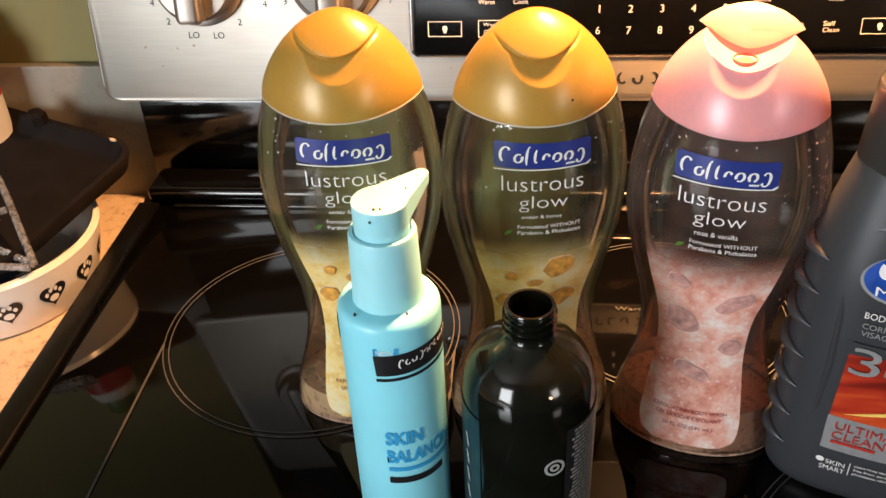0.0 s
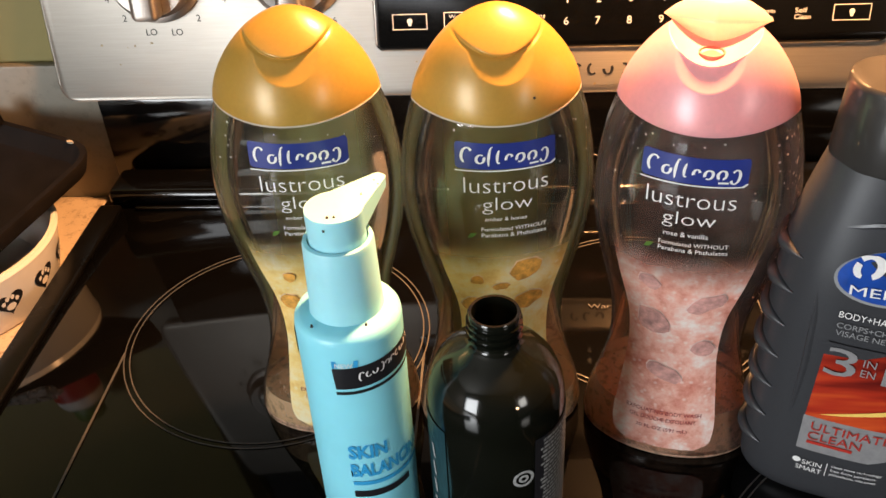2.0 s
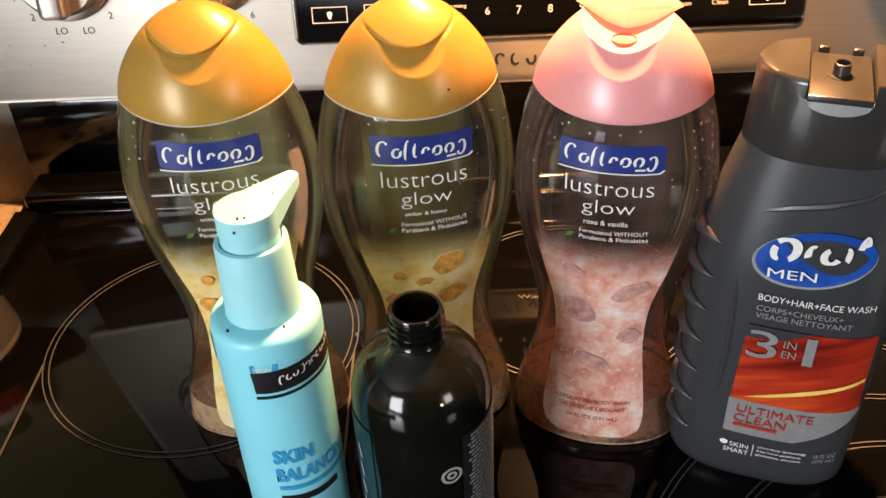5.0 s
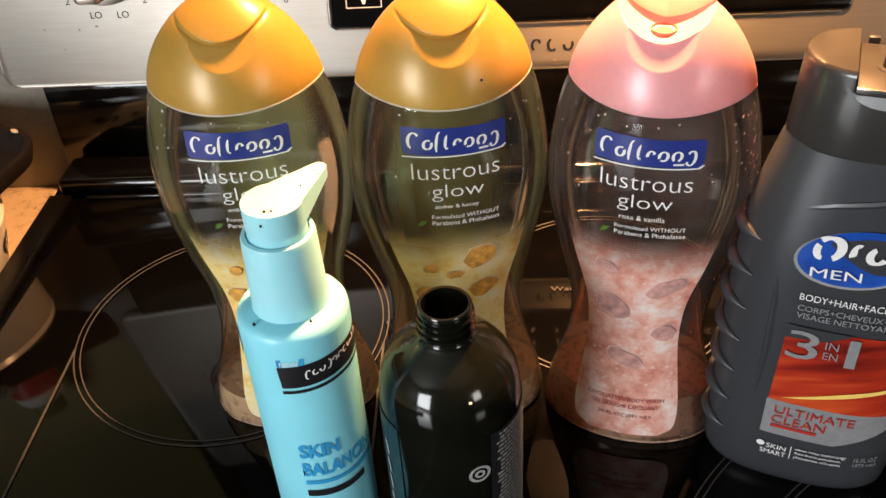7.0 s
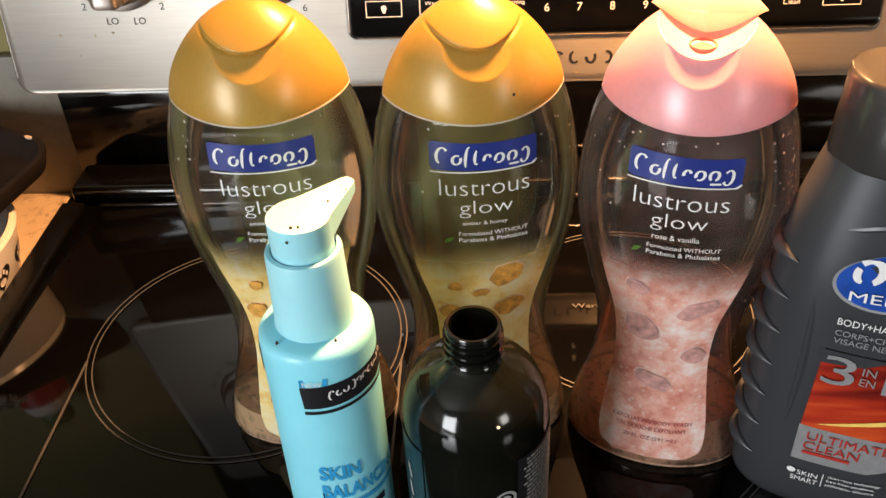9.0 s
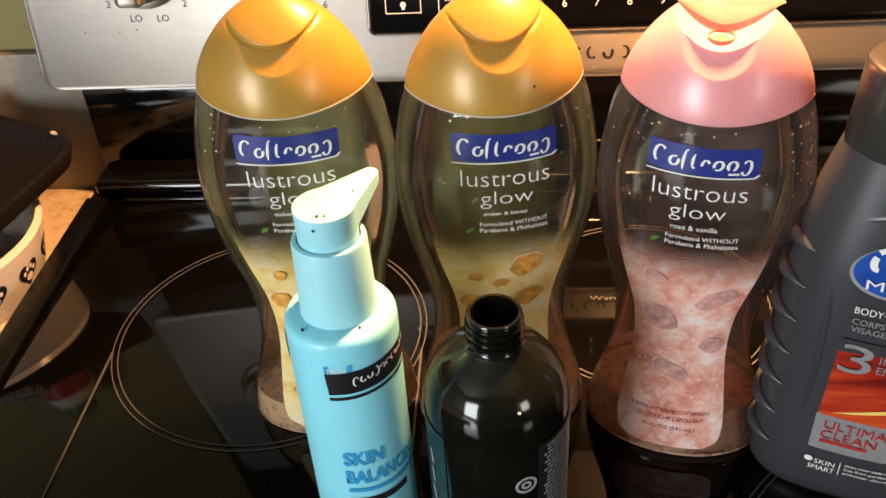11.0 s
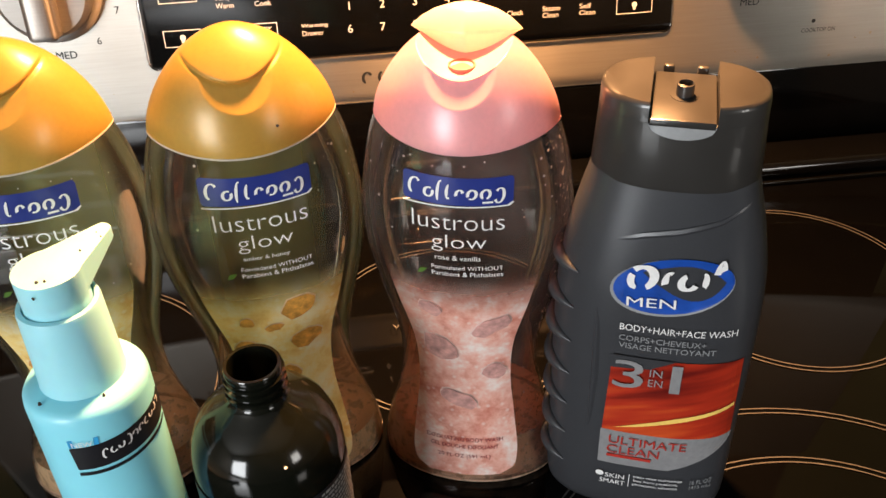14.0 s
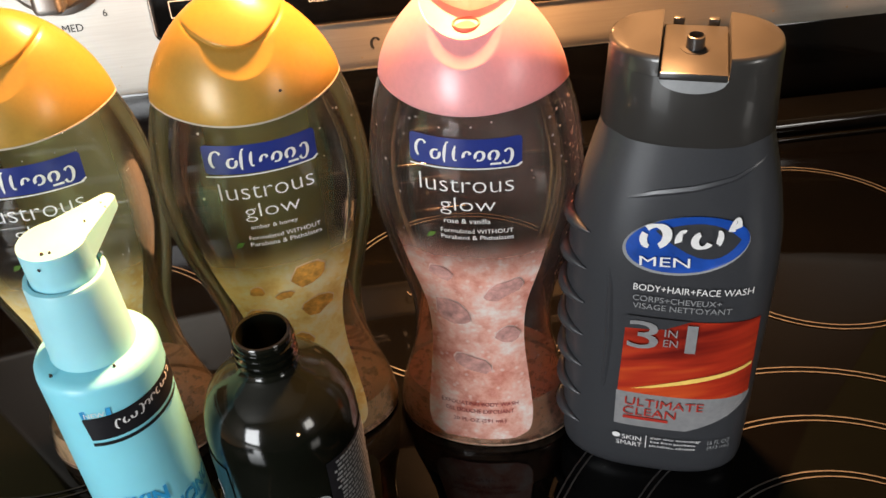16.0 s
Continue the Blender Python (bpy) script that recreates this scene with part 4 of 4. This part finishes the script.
def wash_bottle(m):
    root = thing("body_wash_bottle", m, "charcoal grey body wash bottle with ribbed side and open cap", "bottle")
    zs = [0.0, 0.0008, 0.002, 0.004, 0.007] + [0.012 + 0.149 * i / 40 for i in range(41)]
    rings = [oval(0.030, 0.0150, 0.001, 96, 2.7, SHIFT)] + [oval(spline(D_WIDE, z), spline(D_DEEP, z), z, 96, 2.7, SHIFT) for z in zs]
    body = part("body", loft(rings), CHARCOAL, root, "satin charcoal plastic")
    for k in range(7):
        z0 = 0.1225 - 0.0165 * k
        pts = []
        for i in range(15):
            a = radians(226 - 60 * i / 14)
            z = z0 - 0.0022 + 0.0030 * i / 14
            c, s = math.cos(a), math.sin(a)
            pts.append((SHIFT + (spline(D_WIDE, z) + 0.0008) * math.copysign(abs(c) ** (2 / 2.7), c), spline(D_DEEP, z) * math.copysign(abs(s) ** (2 / 2.7), s), z))
        part("rib", tube(pts, 0.0027, 10, True), CHARCOAL, body, "raised grip rib")
    for curve in ([(-0.0225, 0.1305), (-0.0205, 0.1385), (-0.012, 0.1415), (0.0, 0.1442), (0.012, 0.1482), (0.020, 0.1530), (0.0235, 0.1575)], [(-0.0265, 0.120), (-0.0245, 0.100), (-0.0238, 0.075), (-0.0245, 0.050), (-0.026, 0.034)]):
        pts = []
        for (x0, z0), (x1, z1) in zip(curve, curve[1:]):
            for i in range(6):
                x, z = x0 + (x1 - x0) * i / 6, z0 + (z1 - z0) * i / 6
                pts.append((x, wash_wall(x, z) + 0.0008, z))
        part("ridge", tube(pts, 0.0017, 8, True), CHARCOAL, body)

    def put(bm, x, z, mat, lift, owner, name="print", turn=0.0):
        return part(name, laid(bm, wash_wall, x, z, lift, turn), mat, owner, smooth=False)

    def words(text, x, z, w, h, mat, lift=0.0012, turn=0.0):
        put(text_mesh(text, width=w, height=h), x, z, mat, lift, body, "lettering", turn)

    # brand oval in plain shapes
    ell = lambda a, b, n=40: [(a * math.cos(2 * math.pi * i / n), b * math.sin(2 * math.pi * i / n)) for i in range(n)]
    put(dense(outline(ell(0.0212, 0.0122)), 0.004), -0.0006, 0.1215, GREY_INK, 0.0004, body, "logo_shadow", 12)
    oval_plate = put(dense(outline(ell(0.0205, 0.0116)), 0.004), -0.0002, 0.1222, BLUE_BRIGHT, 0.0007, body, "logo_plate", 12)
    for x, z, w, h, a0, a1, thick in ((-0.0112, 0.1252, 0.0120, 0.0122, -60, 130, 0.0032), (-0.0120, 0.1248, 0.0080, 0.0100, 150, 260, 0.0026), (-0.0018, 0.1250, 0.0050, 0.0092, 60, 200, 0.0024),
                                      (0.0050, 0.1254, 0.0080, 0.0086, 120, 330, 0.0026), (0.0092, 0.1258, 0.0046, 0.0086, -40, 90, 0.0022), (0.0146, 0.1282, 0.0044, 0.0138, 20, 170, 0.0024)):
        put(swash(w, h, a0, a1, thick, 0.22), x, z, WHITE_INK, 0.0013, oval_plate, "logo_stroke", 8)
    words("MEN", -0.0068, 0.1150, 0.0170, 0.0040, WHITE_INK, 0.0013, 3)
    words("BODY+HAIR+FACE WASH", 0.0040, 0.1027, 0.0410, 0.0030, WHITE_INK)
    words("CORPS+CHEVEUX+", -0.0010, 0.0976, 0.0308, 0.0026, GREY_INK)
    words("VISAGE NETTOYANT", 0.0010, 0.0940, 0.0345, 0.0026, GREY_INK)
    rows = []
    for i in range(21):
        z = 0.0480 + 0.0400 * i / 20
        rows.append((z, -0.0192 + 0.0012 * i / 20, 0.0300 - 0.0010 * i / 20))
    field = put(sheet(rows), 0, 0, RED_FLARE, 0.0005, body, "red_field")
    put(dense(outline([(-0.0185, 0.0820), (-0.0180, 0.0885), (0.005, 0.0885), (-0.004, 0.0835)]), 0.005), 0, 0, CHARCOAL, 0.0009, field, "field_corner")
    put(dense(outline([(-0.0145, 0.0505), (0.008, 0.0592), (0.0290, 0.0655), (0.0290, 0.0638), (0.008, 0.0568), (-0.006, 0.0524)]), 0.004), 0, 0, STREAK, 0.0009, field, "flare")
    rows = [(0.0290 + 0.019 * i / 12, -0.0196, 0.0305 - 0.022 * (1 - i / 12) ** 2) for i in range(13)]
    foot = put(sheet(rows), 0, 0, SILVER_INK, 0.0005, body, "silver_field")
    words("3", -0.0115, 0.0800, 0.0112, 0.0138, SILVER_INK, 0.0014)
    words("1", 0.0058, 0.0800, 0.0038, 0.0138, SILVER_INK, 0.0014)
    words("IN", -0.0016, 0.0822, 0.0046, 0.0036, SILVER_INK, 0.0014)
    words("EN", -0.0014, 0.0772, 0.0052, 0.0036, SILVER_INK, 0.0014)
    words("ULTIMATE", -0.0010, 0.0436, 0.0300, 0.0044, RED_INK, 0.0012)
    words("CLEAN", -0.0062, 0.0382, 0.0205, 0.0044, RED_INK, 0.0012)
    put(bars([0.0175], 0.0016, 0), -0.0075, 0.0335, RED_INK, 0.0012, foot, "print_bar")
    words("SKIN", -0.0120, 0.0222, 0.0078, 0.0026, WHITE_INK)
    words("SMART", -0.0128, 0.0186, 0.0102, 0.0026, WHITE_INK)
    put(outline(ell(0.0017, 0.0015, 10)), -0.0182, 0.0224, WHITE_INK, 0.0010, body, "mark")
    put(bars([0.0003], 0.0075, 0), -0.0062, 0.0170, WHITE_INK, 0.0010, body, "divider")
    for k, t in enumerate(("clean rinse technology", "free from parabens,", "phthalates, silicones")):
        words(t, 0.0052 - (0.0008 if k else 0), 0.0236 - 0.0024 * k, 0.0195 - (0.0016 if k else 0), 0.0018, WHITE_INK)
    words("16 FL OZ", 0.0222, 0.0228, 0.0085, 0.0026, GREY_INK)
    words("(473 mL)", 0.0222, 0.0194, 0.0085, 0.0026, GREY_INK)
    # cap with its raised halves, middle channel and nozzle
    rings = [oval(a, b, z, 96, 2.35) for z, a, b in ((0.1592, 0.0298, 0.0192), (0.1604, 0.0302, 0.0195), (0.1790, 0.0290, 0.0190), (0.1828, 0.0288, 0.0189), (0.1832, 0.0280, 0.0182))]
    cap = part("cap", loft(rings), CHARCOAL_CAP, root, "dark grey flip cap, opened")
    cap.matrix_local = Matrix.Translation((SHIFT, 0, 0)) @ Matrix.Diagonal((0.935, 1, 1, 1))
    for side in (-1, 1):
        base = []
        for z, k in ((0.1826, 1.0), (0.1872, 0.995), (0.1886, 0.98), (0.1893, 0.945)):
            edge = 0.0112
            pts = [(side * edge, -0.0187 * k * (1 - (edge / 0.0288) ** 2.35) ** (1 / 2.35), z)]
            for i in range(25):
                a = radians(-90 + 180 * i / 24)
                c, s = math.cos(a), math.sin(a)
                x = 0.0288 * k * abs(c) ** (2 / 2.35)
                if x > edge + 0.0003:
                    pts.append((side * x, 0.0189 * k * math.copysign(abs(s) ** (2 / 2.35), s), z))
            pts.append((side * edge, 0.0187 * k * (1 - (edge / 0.0288) ** 2.35) ** (1 / 2.35), z))
            base.append(pts)
        part("cap_shoulder", loft(base), CHARCOAL_CAP, cap)
    part("channel_plate", box(-0.0108, 0.0108, -0.0196, 0.0150, 0.1826, 0.1852, 0.0005), CHARCOAL_CAP, cap)
    lip = [[(x, -0.0180 - 0.0012 * (1 - (x / 0.0112) ** 2) - d, 0.1828 - k * 0.0042 * math.sqrt(max(0, 1 - (x / 0.0112) ** 2))) for x in [(-0.0112 + 0.0224 * i / 16) for i in range(17)]] for k, d in ((0, 0.0), (1, 0.0006))]
    bm = bmesh.new()
    g = [[bm.verts.new(p) for p in r] for r in lip]
    for i in range(16):
        bm.faces.new((g[0][i], g[0][i + 1], g[1][i + 1], g[1][i]))
    part("lip", bm, GREY_INK, cap, "pale thumb lip")
    part("nozzle", lathe([(0.0048, 0.1848), (0.0048, 0.1854), (0.0031, 0.1856), (0.0030, 0.1895), (0.0024, 0.1897), (0.0021, 0.1860)], 28, 0, -0.002, True, True), CHARCOAL_CAP, cap, "small round spout")
    for x in (-0.006, 0.006):
        part("hinge", box(x - 0.002, x + 0.002, 0.0152, 0.0178, 0.1826, 0.1872, 0.0008), CHARCOAL_CAP, cap)
    return root


wash_bottle(pose(0.1520, 0.3005, 0, 0, 0, -20))


# ---- aqua pump bottle ----
def round_laid(bm, radius, degrees, z, lift=0.0004, turn=0.0):
    """Wraps a flat print round an upright cylinder; degrees are counted from the front to the right."""
    c, s = math.cos(radians(turn)), math.sin(radians(turn))
    for v in bm.verts:
        u, w = v.co.x * c - v.co.z * s, v.co.x * s + v.co.z * c
        a = radians(degrees) + u / radius
        v.co = Vector(((radius + lift) * math.sin(a), -(radius + lift) * math.cos(a), z + w))
    return bm


def pump_bottle(m):
    root = thing("pump_bottle", m, "aqua plastic pump bottle with a pale aqua pump head", "bottle")
    R = 0.0195
    body = part("body", lathe([(0.017, 0.0), (0.0188, 0.0006), (R, 0.003), (R, 0.1168), (0.0192, 0.1190), (0.0183, 0.1205), (0.0168, 0.1212), (0.0125, 0.1226)], 72), AQUA, root, "smooth aqua plastic")
    pump = part("pump", lathe([(0.0134, 0.1222), (0.0132, 0.1235), (0.0124, 0.1500), (0.0120, 0.1512), (0.0106, 0.1514), (0.0106, 0.1495)], 56), AQUA_PUMP, root, "pale aqua pump collar")
    head = []
    d = Vector((math.cos(radians(54)), math.sin(radians(54)), 0))
    side = Vector((-d.y, d.x, 0))
    for f in (0, 1, 2, 3):
        ringp = []
        pts = [(0.0101 * math.cos(radians(a)), 0.0101 * math.sin(radians(a))) for a in range(52, 309, 8)] + [(0.0225, -0.0027), (0.0238, -0.0018), (0.0242, 0.0), (0.0238, 0.0018), (0.0225, 0.0027)]
        for u, w in pts:
            far = max(0.0, (u - 0.006) / 0.018)
            zb, zt = 0.1545 + 0.0062 * far ** 0.8, 0.1635 + 0.0010 * far
            k = 0.94 if f == 3 else 1.0
            z = (zb, zt - 0.0012, zt - 0.0003, zt)[f]
            p = d * (u * k) + side * (w * k)
            ringp.append((p.x, p.y, z))
        head.append(ringp)
    top = part("pump_head", loft(head), AQUA_PUMP, pump, "pale aqua spout head with brown specks")
    part("stem", lathe([(0.0100, 0.1490), (0.0100, 0.1552)], 48), AQUA_PUMP, pump)
    label = part("brand_plate", round_laid(dense(outline(rounded(0.0385, 0.0098, 0.0004)), 0.003), R, 45, 0.1045, 0.0003, 4), BLACK_INK, body, "black brand plate")
    x = 18
    for k in range(10):
        h = 0.0046 if k in (0, 3) else 0.0031
        part("logo_stroke", round_laid(swash(0.0024, h, 40 + 67 * k, 270 + 67 * k, 0.0007, 0.1), R, x + 7.4 * k, 0.1043 + 0.00050 * k, 0.0006), WHITE_INK, label, smooth=False)
    tag = part("new_tag", round_laid(outline([(-0.0045, -0.0016), (0.0045, -0.0016), (0.0050, 0.0016), (-0.0045, 0.0016)]), R, 1.5, 0.1100, 0.0003, 2), AQUA_INK, body, smooth=False)
    part("lettering", round_laid(text_mesh("NEW", width=0.0062, height=0.0020), R, 1, 0.1100, 0.0007), WHITE_INK, tag, smooth=False)
    part("print_bar", round_laid(dense(outline([(-0.018, -0.0007), (0.018, -0.0007), (0.018, 0.0007), (-0.018, 0.0007)]), 0.003), R, 42, 0.0975, 0.0003, 4), BLACK_INK, body, smooth=False)
    part("lettering", round_laid(text_mesh("SKIN", width=0.0150, height=0.0072, bold=0.035), R, 14, 0.0655, 0.0004), AQUA_INK, body, smooth=False)
    part("lettering", round_laid(text_mesh("BALANCING", width=0.0345, height=0.0072, bold=0.035), R, 43, 0.0555, 0.0004), AQUA_INK, body, smooth=False)
    part("print_bar", round_laid(dense(outline([(-0.016, -0.0010), (0.016, -0.0010), (0.016, 0.0010), (-0.016, 0.0010)]), 0.003), R, 40, 0.0482, 0.0004), AQUA_INK, body, smooth=False)
    part("print_bar", round_laid(dense(outline([(-0.012, -0.0017), (0.012, -0.0017), (0.012, 0.0017), (-0.012, 0.0017)]), 0.003), R, 28, 0.0420, 0.0004), BLACK_INK, body, smooth=False)
    part("back_print", round_laid(dense(outline([(-0.006, -0.006), (0.006, -0.006), (0.006, 0.006), (-0.006, 0.006)]), 0.003), R, -92, 0.1080, 0.0004), BLACK_INK, body, smooth=False)
    for x, y, r in ((-0.0105, -0.0128, 0.0006), (0.0085, -0.0118, 0.0005)):
        part("speck", lathe([(r, 0.1218), (r * 0.6, 0.1227)], 8, x, y), SPECK, body)
    for x, y, r in ((-0.001, -0.0072, 0.0007), (0.0012, -0.0070, 0.0005), (0.0085, 0.0065, 0.0004), (0.0118, 0.0150, 0.0004), (0.0135, 0.0125, 0.0004)):
        part("speck", lathe([(r, 0.1630), (r * 0.6, 0.1640 + 0.0006 * max(0, x * 60))], 8, x, y), SPECK, top)
    part("speck", round_laid(outline([(0.0005 * math.cos(q), 0.0006 * math.sin(q)) for q in range(6)]), 0.0101, -12, 0.1602, 0.0003), SPECK, top, smooth=False)
    return root


pump_bottle(pose(-0.0515, 0.2680, 0))


# ---- black round bottle without a lid ----
def black_bottle(m):
    root = thing("round_bottle", m, "glossy black round bottle, open and without a lid", "bottle")
    R = 0.0262
    prof = [(0.021, 0.0), (0.0245, 0.0008), (R, 0.004), (R, 0.0780), (0.0259, 0.0840), (0.0248, 0.0900), (0.0226, 0.0955), (0.0192, 0.1000), (0.0150, 0.1034), (0.0112, 0.1056), (0.0096, 0.1072), (0.0092, 0.1085),
            (0.0093, 0.1092), (0.0104, 0.1097), (0.0104, 0.1108), (0.0093, 0.1113), (0.0093, 0.1124), (0.0103, 0.1129), (0.0103, 0.1140), (0.0093, 0.1145), (0.0093, 0.1155), (0.0102, 0.1160), (0.0102, 0.1168), (0.0094, 0.1172),
            (0.0096, 0.1195), (0.0092, 0.1202), (0.0082, 0.1201), (0.0080, 0.1190), (0.0080, 0.100), (0.0080, 0.070)]
    body = part("body", lathe(prof, 80), BLACK_PET, root, "shiny black plastic with a threaded neck")
    wrap = part("label", round_laid(sheet([(-0.033 + 0.066 * i / 4, -0.0200, 0.0200) for i in range(5)], 40), R, -88, 0.045, 0.0003), TEAL_DARK, body, "dark teal printed label")
    back = part("label", round_laid(sheet([(-0.033 + 0.066 * i / 4, -0.0150, 0.0150) for i in range(5)], 40), R, 66, 0.045, 0.0003), BLACK_INK, body, "black label with tiny pale print")
    rnd = random.Random(7)
    for k in range(30):
        w = 0.0235 * rnd.uniform(0.85, 1.0)
        bm = bmesh.new()
        x = -w / 2
        while x < w / 2:
            l = rnd.uniform(0.0010, 0.0032)
            bm.faces.new([bm.verts.new(p) for p in ((x, 0, 0), (x + l, 0, 0), (x + l, 0, 0.0011), (x, 0, 0.0011))])
            x += l + 0.0005
        part("print_line", round_laid(bm, R, 64, 0.0755 - 0.0021 * k, 0.0006), GREY_TEXT, back, smooth=False)
    part("round_mark", round_laid(ring_flat(0.0042, 0.0030), R, 23, 0.0600, 0.0004), GREY_TEXT, body, smooth=False)
    part("round_mark", round_laid(ring_flat(0.0020, 0.0009), R, 23, 0.0600, 0.0004), GREY_TEXT, body, smooth=False)
    for k in range(5):
        part("print_bar", round_laid(outline([(-0.0008, -0.0035), (0.0008, -0.0035), (0.0008, 0.0035), (-0.0008, 0.0035)]), R, -62, 0.062 - 0.010 * k, 0.0006, 12), GREY_TEXT, wrap, smooth=False)
    part("speck", lathe([(0.0006, 0.0), (0.0003, 0.0004)], 8, 0.008, -0.0225), WHITE_INK, body).matrix_local = Matrix.Translation((0, 0, 0.0945))
    return root


def ring_flat(r1, r0, n=28):
    bm = bmesh.new()
    o = [bm.verts.new((r1 * math.cos(2 * math.pi * i / n), 0, r1 * math.sin(2 * math.pi * i / n))) for i in range(n)]
    q = [bm.verts.new((r0 * math.cos(2 * math.pi * i / n), 0, r0 * math.sin(2 * math.pi * i / n))) for i in range(n)]
    for i in range(n):
        bm.faces.new((o[i], o[(i + 1) % n], q[(i + 1) % n], q[i]))
    return bm


black_bottle(pose(0.0012, 0.2660, 0))


# ---- things on the counter ----
def pet_bowl(m):
    root = thing("pet_bowl", m, "white ceramic pet bowl with black heart and paw prints", "bowl")
    prof = [(0.056, 0.0), (0.0600, 0.001), (0.0620, 0.004), (0.0690, 0.0365), (0.0700, 0.0395), (0.0690, 0.0420), (0.0665, 0.0422), (0.0648, 0.0400), (0.0560, 0.0180), (0.0500, 0.0120), (0.030, 0.0100)]
    body = part("body", lathe(prof, 96), CERAMIC, root)

    def slope(bm, deg, z0, lift=0.0004):
        for v in bm.verts:
            z = z0 + v.co.z
            r = 0.0620 + 0.0070 * (z - 0.004) / 0.0325 + lift
            a = radians(deg) + v.co.x / r
            v.co = Vector((r * math.sin(a), -r * math.cos(a), z))
        return bm

    for k in range(15):
        deg = 24 * k + 10
        heart = []
        for i in range(28):
            t = 2 * math.pi * i / 28
            heart.append((0.0090 / 16 * 16 * math.sin(t) ** 3, 0.0090 / 16 * (13 * math.cos(t) - 5 * math.cos(2 * t) - 2 * math.cos(3 * t) - math.cos(4 * t))))
        h = part("heart_print", slope(dense(outline(heart), 0.004), deg, 0.0215), BLACK_INK, body, smooth=False)
        for x, z, a, b in ((0, -0.0028, 0.0032, 0.0026), (-0.0044, 0.0012, 0.0013, 0.0017), (-0.0017, 0.0038, 0.0013, 0.0018), (0.0017, 0.0038, 0.0013, 0.0018), (0.0044, 0.0012, 0.0013, 0.0017)):
            part("paw_print", slope(outline([(x + a * math.cos(q / 2), z + b * math.sin(q / 2)) for q in range(12)]), deg, 0.0215, 0.0008), CERAMIC, h, smooth=False)
    return root


pet_bowl(pose(-0.3400, 0.4520, -0.02))

clam = thing("plastic_packaging", pose(-0.330, 0.425, -0.008), "dark blue packaging with frosted plastic strips lying in the pet bowl", "packaging")
rings = []
rnd = random.Random(11)
for z, s in ((0.0, 0.6), (0.006, 0.85), (0.012, 1.0), (0.018, 0.92), (0.022, 0.6)):
    rings.append([(0.040 * s * c + rnd.uniform(-0.003, 0.003), 0.022 * s * q + rnd.uniform(-0.002, 0.002), z + rnd.uniform(-0.003, 0.003)) for c, q in [(math.cos(2 * math.pi * i / 22), math.sin(2 * math.pi * i / 22)) for i in range(22)]])
part("bag", loft(rings), NAVY, clam, "glossy dark blue bag")
for pts in ([(0.004, 0.040, 0.062), (0.018, 0.022, 0.056), (0.034, 0.000, 0.046), (0.046, -0.016, 0.037)], [(-0.012, 0.004, 0.050), (0.006, 0.008, 0.053), (0.020, 0.014, 0.055)],
            [(0.046, -0.016, 0.037), (0.028, -0.010, 0.040), (0.012, -0.006, 0.044), (0.008, 0.004, 0.048), (0.016, 0.010, 0.052)], [(-0.02, -0.02, 0.040), (0.0, -0.022, 0.040), (0.024, -0.020, 0.038), (0.044, -0.018, 0.036)]):
    fine = []
    for a, b in zip(pts, pts[1:]):
        fine += [tuple(a[k] + (b[k] - a[k]) * i / 5 for k in range(3)) for i in range(5)]
    part("strip", tube(fine + [pts[-1]], 0.0022, 8), FROSTED, clam, "frosted plastic strip")

# dark tray propped against the backsplash
def tray():
    a, b = Vector((-0.2510, 0.5120, 0.0500)), Vector((-0.3560, 0.5580, 0.0520))
    along = (b - a).normalized()
    down = Vector((-0.2580, 0.4150, 0.0340)) - a
    down = (down - along * down.dot(along)).normalized()
    up = along.cross(down).normalized()
    if up.z < 0:
        up = -up
    root = thing("baking_tray", Matrix.Translation(a), "dark non-stick baking tray leaning behind the bowl", "tray")
    W, H = 0.19, 0.128

    def at(u, v, w):
        return along * u + down * v + up * w

    def outline_ring(inset, w, r):
        return [at(W / 2 + x, H / 2 + y, w) for x, y in rounded(W - 2 * inset, H - 2 * inset, max(0.003, r - inset), 6)]

    rings = [outline_ring(0.004, -0.010, 0.022), outline_ring(0.0, 0.0, 0.022), outline_ring(0.0005, 0.002, 0.022), outline_ring(0.004, 0.002, 0.022), outline_ring(0.012, -0.007, 0.022), outline_ring(0.013, -0.0075, 0.022)]
    part("body", loft(rings), PAN_DARK, root)
    part("crumb", loft([[at(0.022 + 0.003 * math.cos(q), 0.004 + 0.0012 * math.sin(q), w) for q in range(6)] for w in (0.0022, 0.0034)]), LAMINATE, root, "pale bread crumb")
    part("knob", loft([[at(0.09 + r * math.cos(q), 0.006 + r * math.sin(q), w) for q in range(6)] for r, w in ((0.007, 0.002), (0.007, 0.008), (0.004, 0.011))]), PAN_DARK, root)


tray()

crumb = thing("crumb", pose(-0.2985, 0.5000, -0.02), "pale bread crumb on the countertop", "crumb")
part("body", lathe([(0.002, 0.0), (0.0042, 0.001), (0.0036, 0.003), (0.001, 0.0042)], 7), CERAMIC, crumb)

jar = thing("plastic_bottle", pose(-0.3800, 0.5440, -0.02), "white plastic bottle with a red band and green cap", "bottle")
part("body", lathe([(0.018, 0.0), (0.0195, 0.002), (0.0200, 0.006), (0.0200, 0.122), (0.017, 0.128), (0.012, 0.131)], 48), WHITE_PLASTIC, jar)
part("band", lathe([(0.0203, 0.090), (0.0203, 0.118)], 48, cap_start=False, cap_end=False), RED_PLASTIC, jar, "red printed band")
part("cap", lathe([(0.0125, 0.131), (0.0130, 0.132), (0.0130, 0.142), (0.0115, 0.144)], 32), LEAF_INK, jar, "green screw cap")
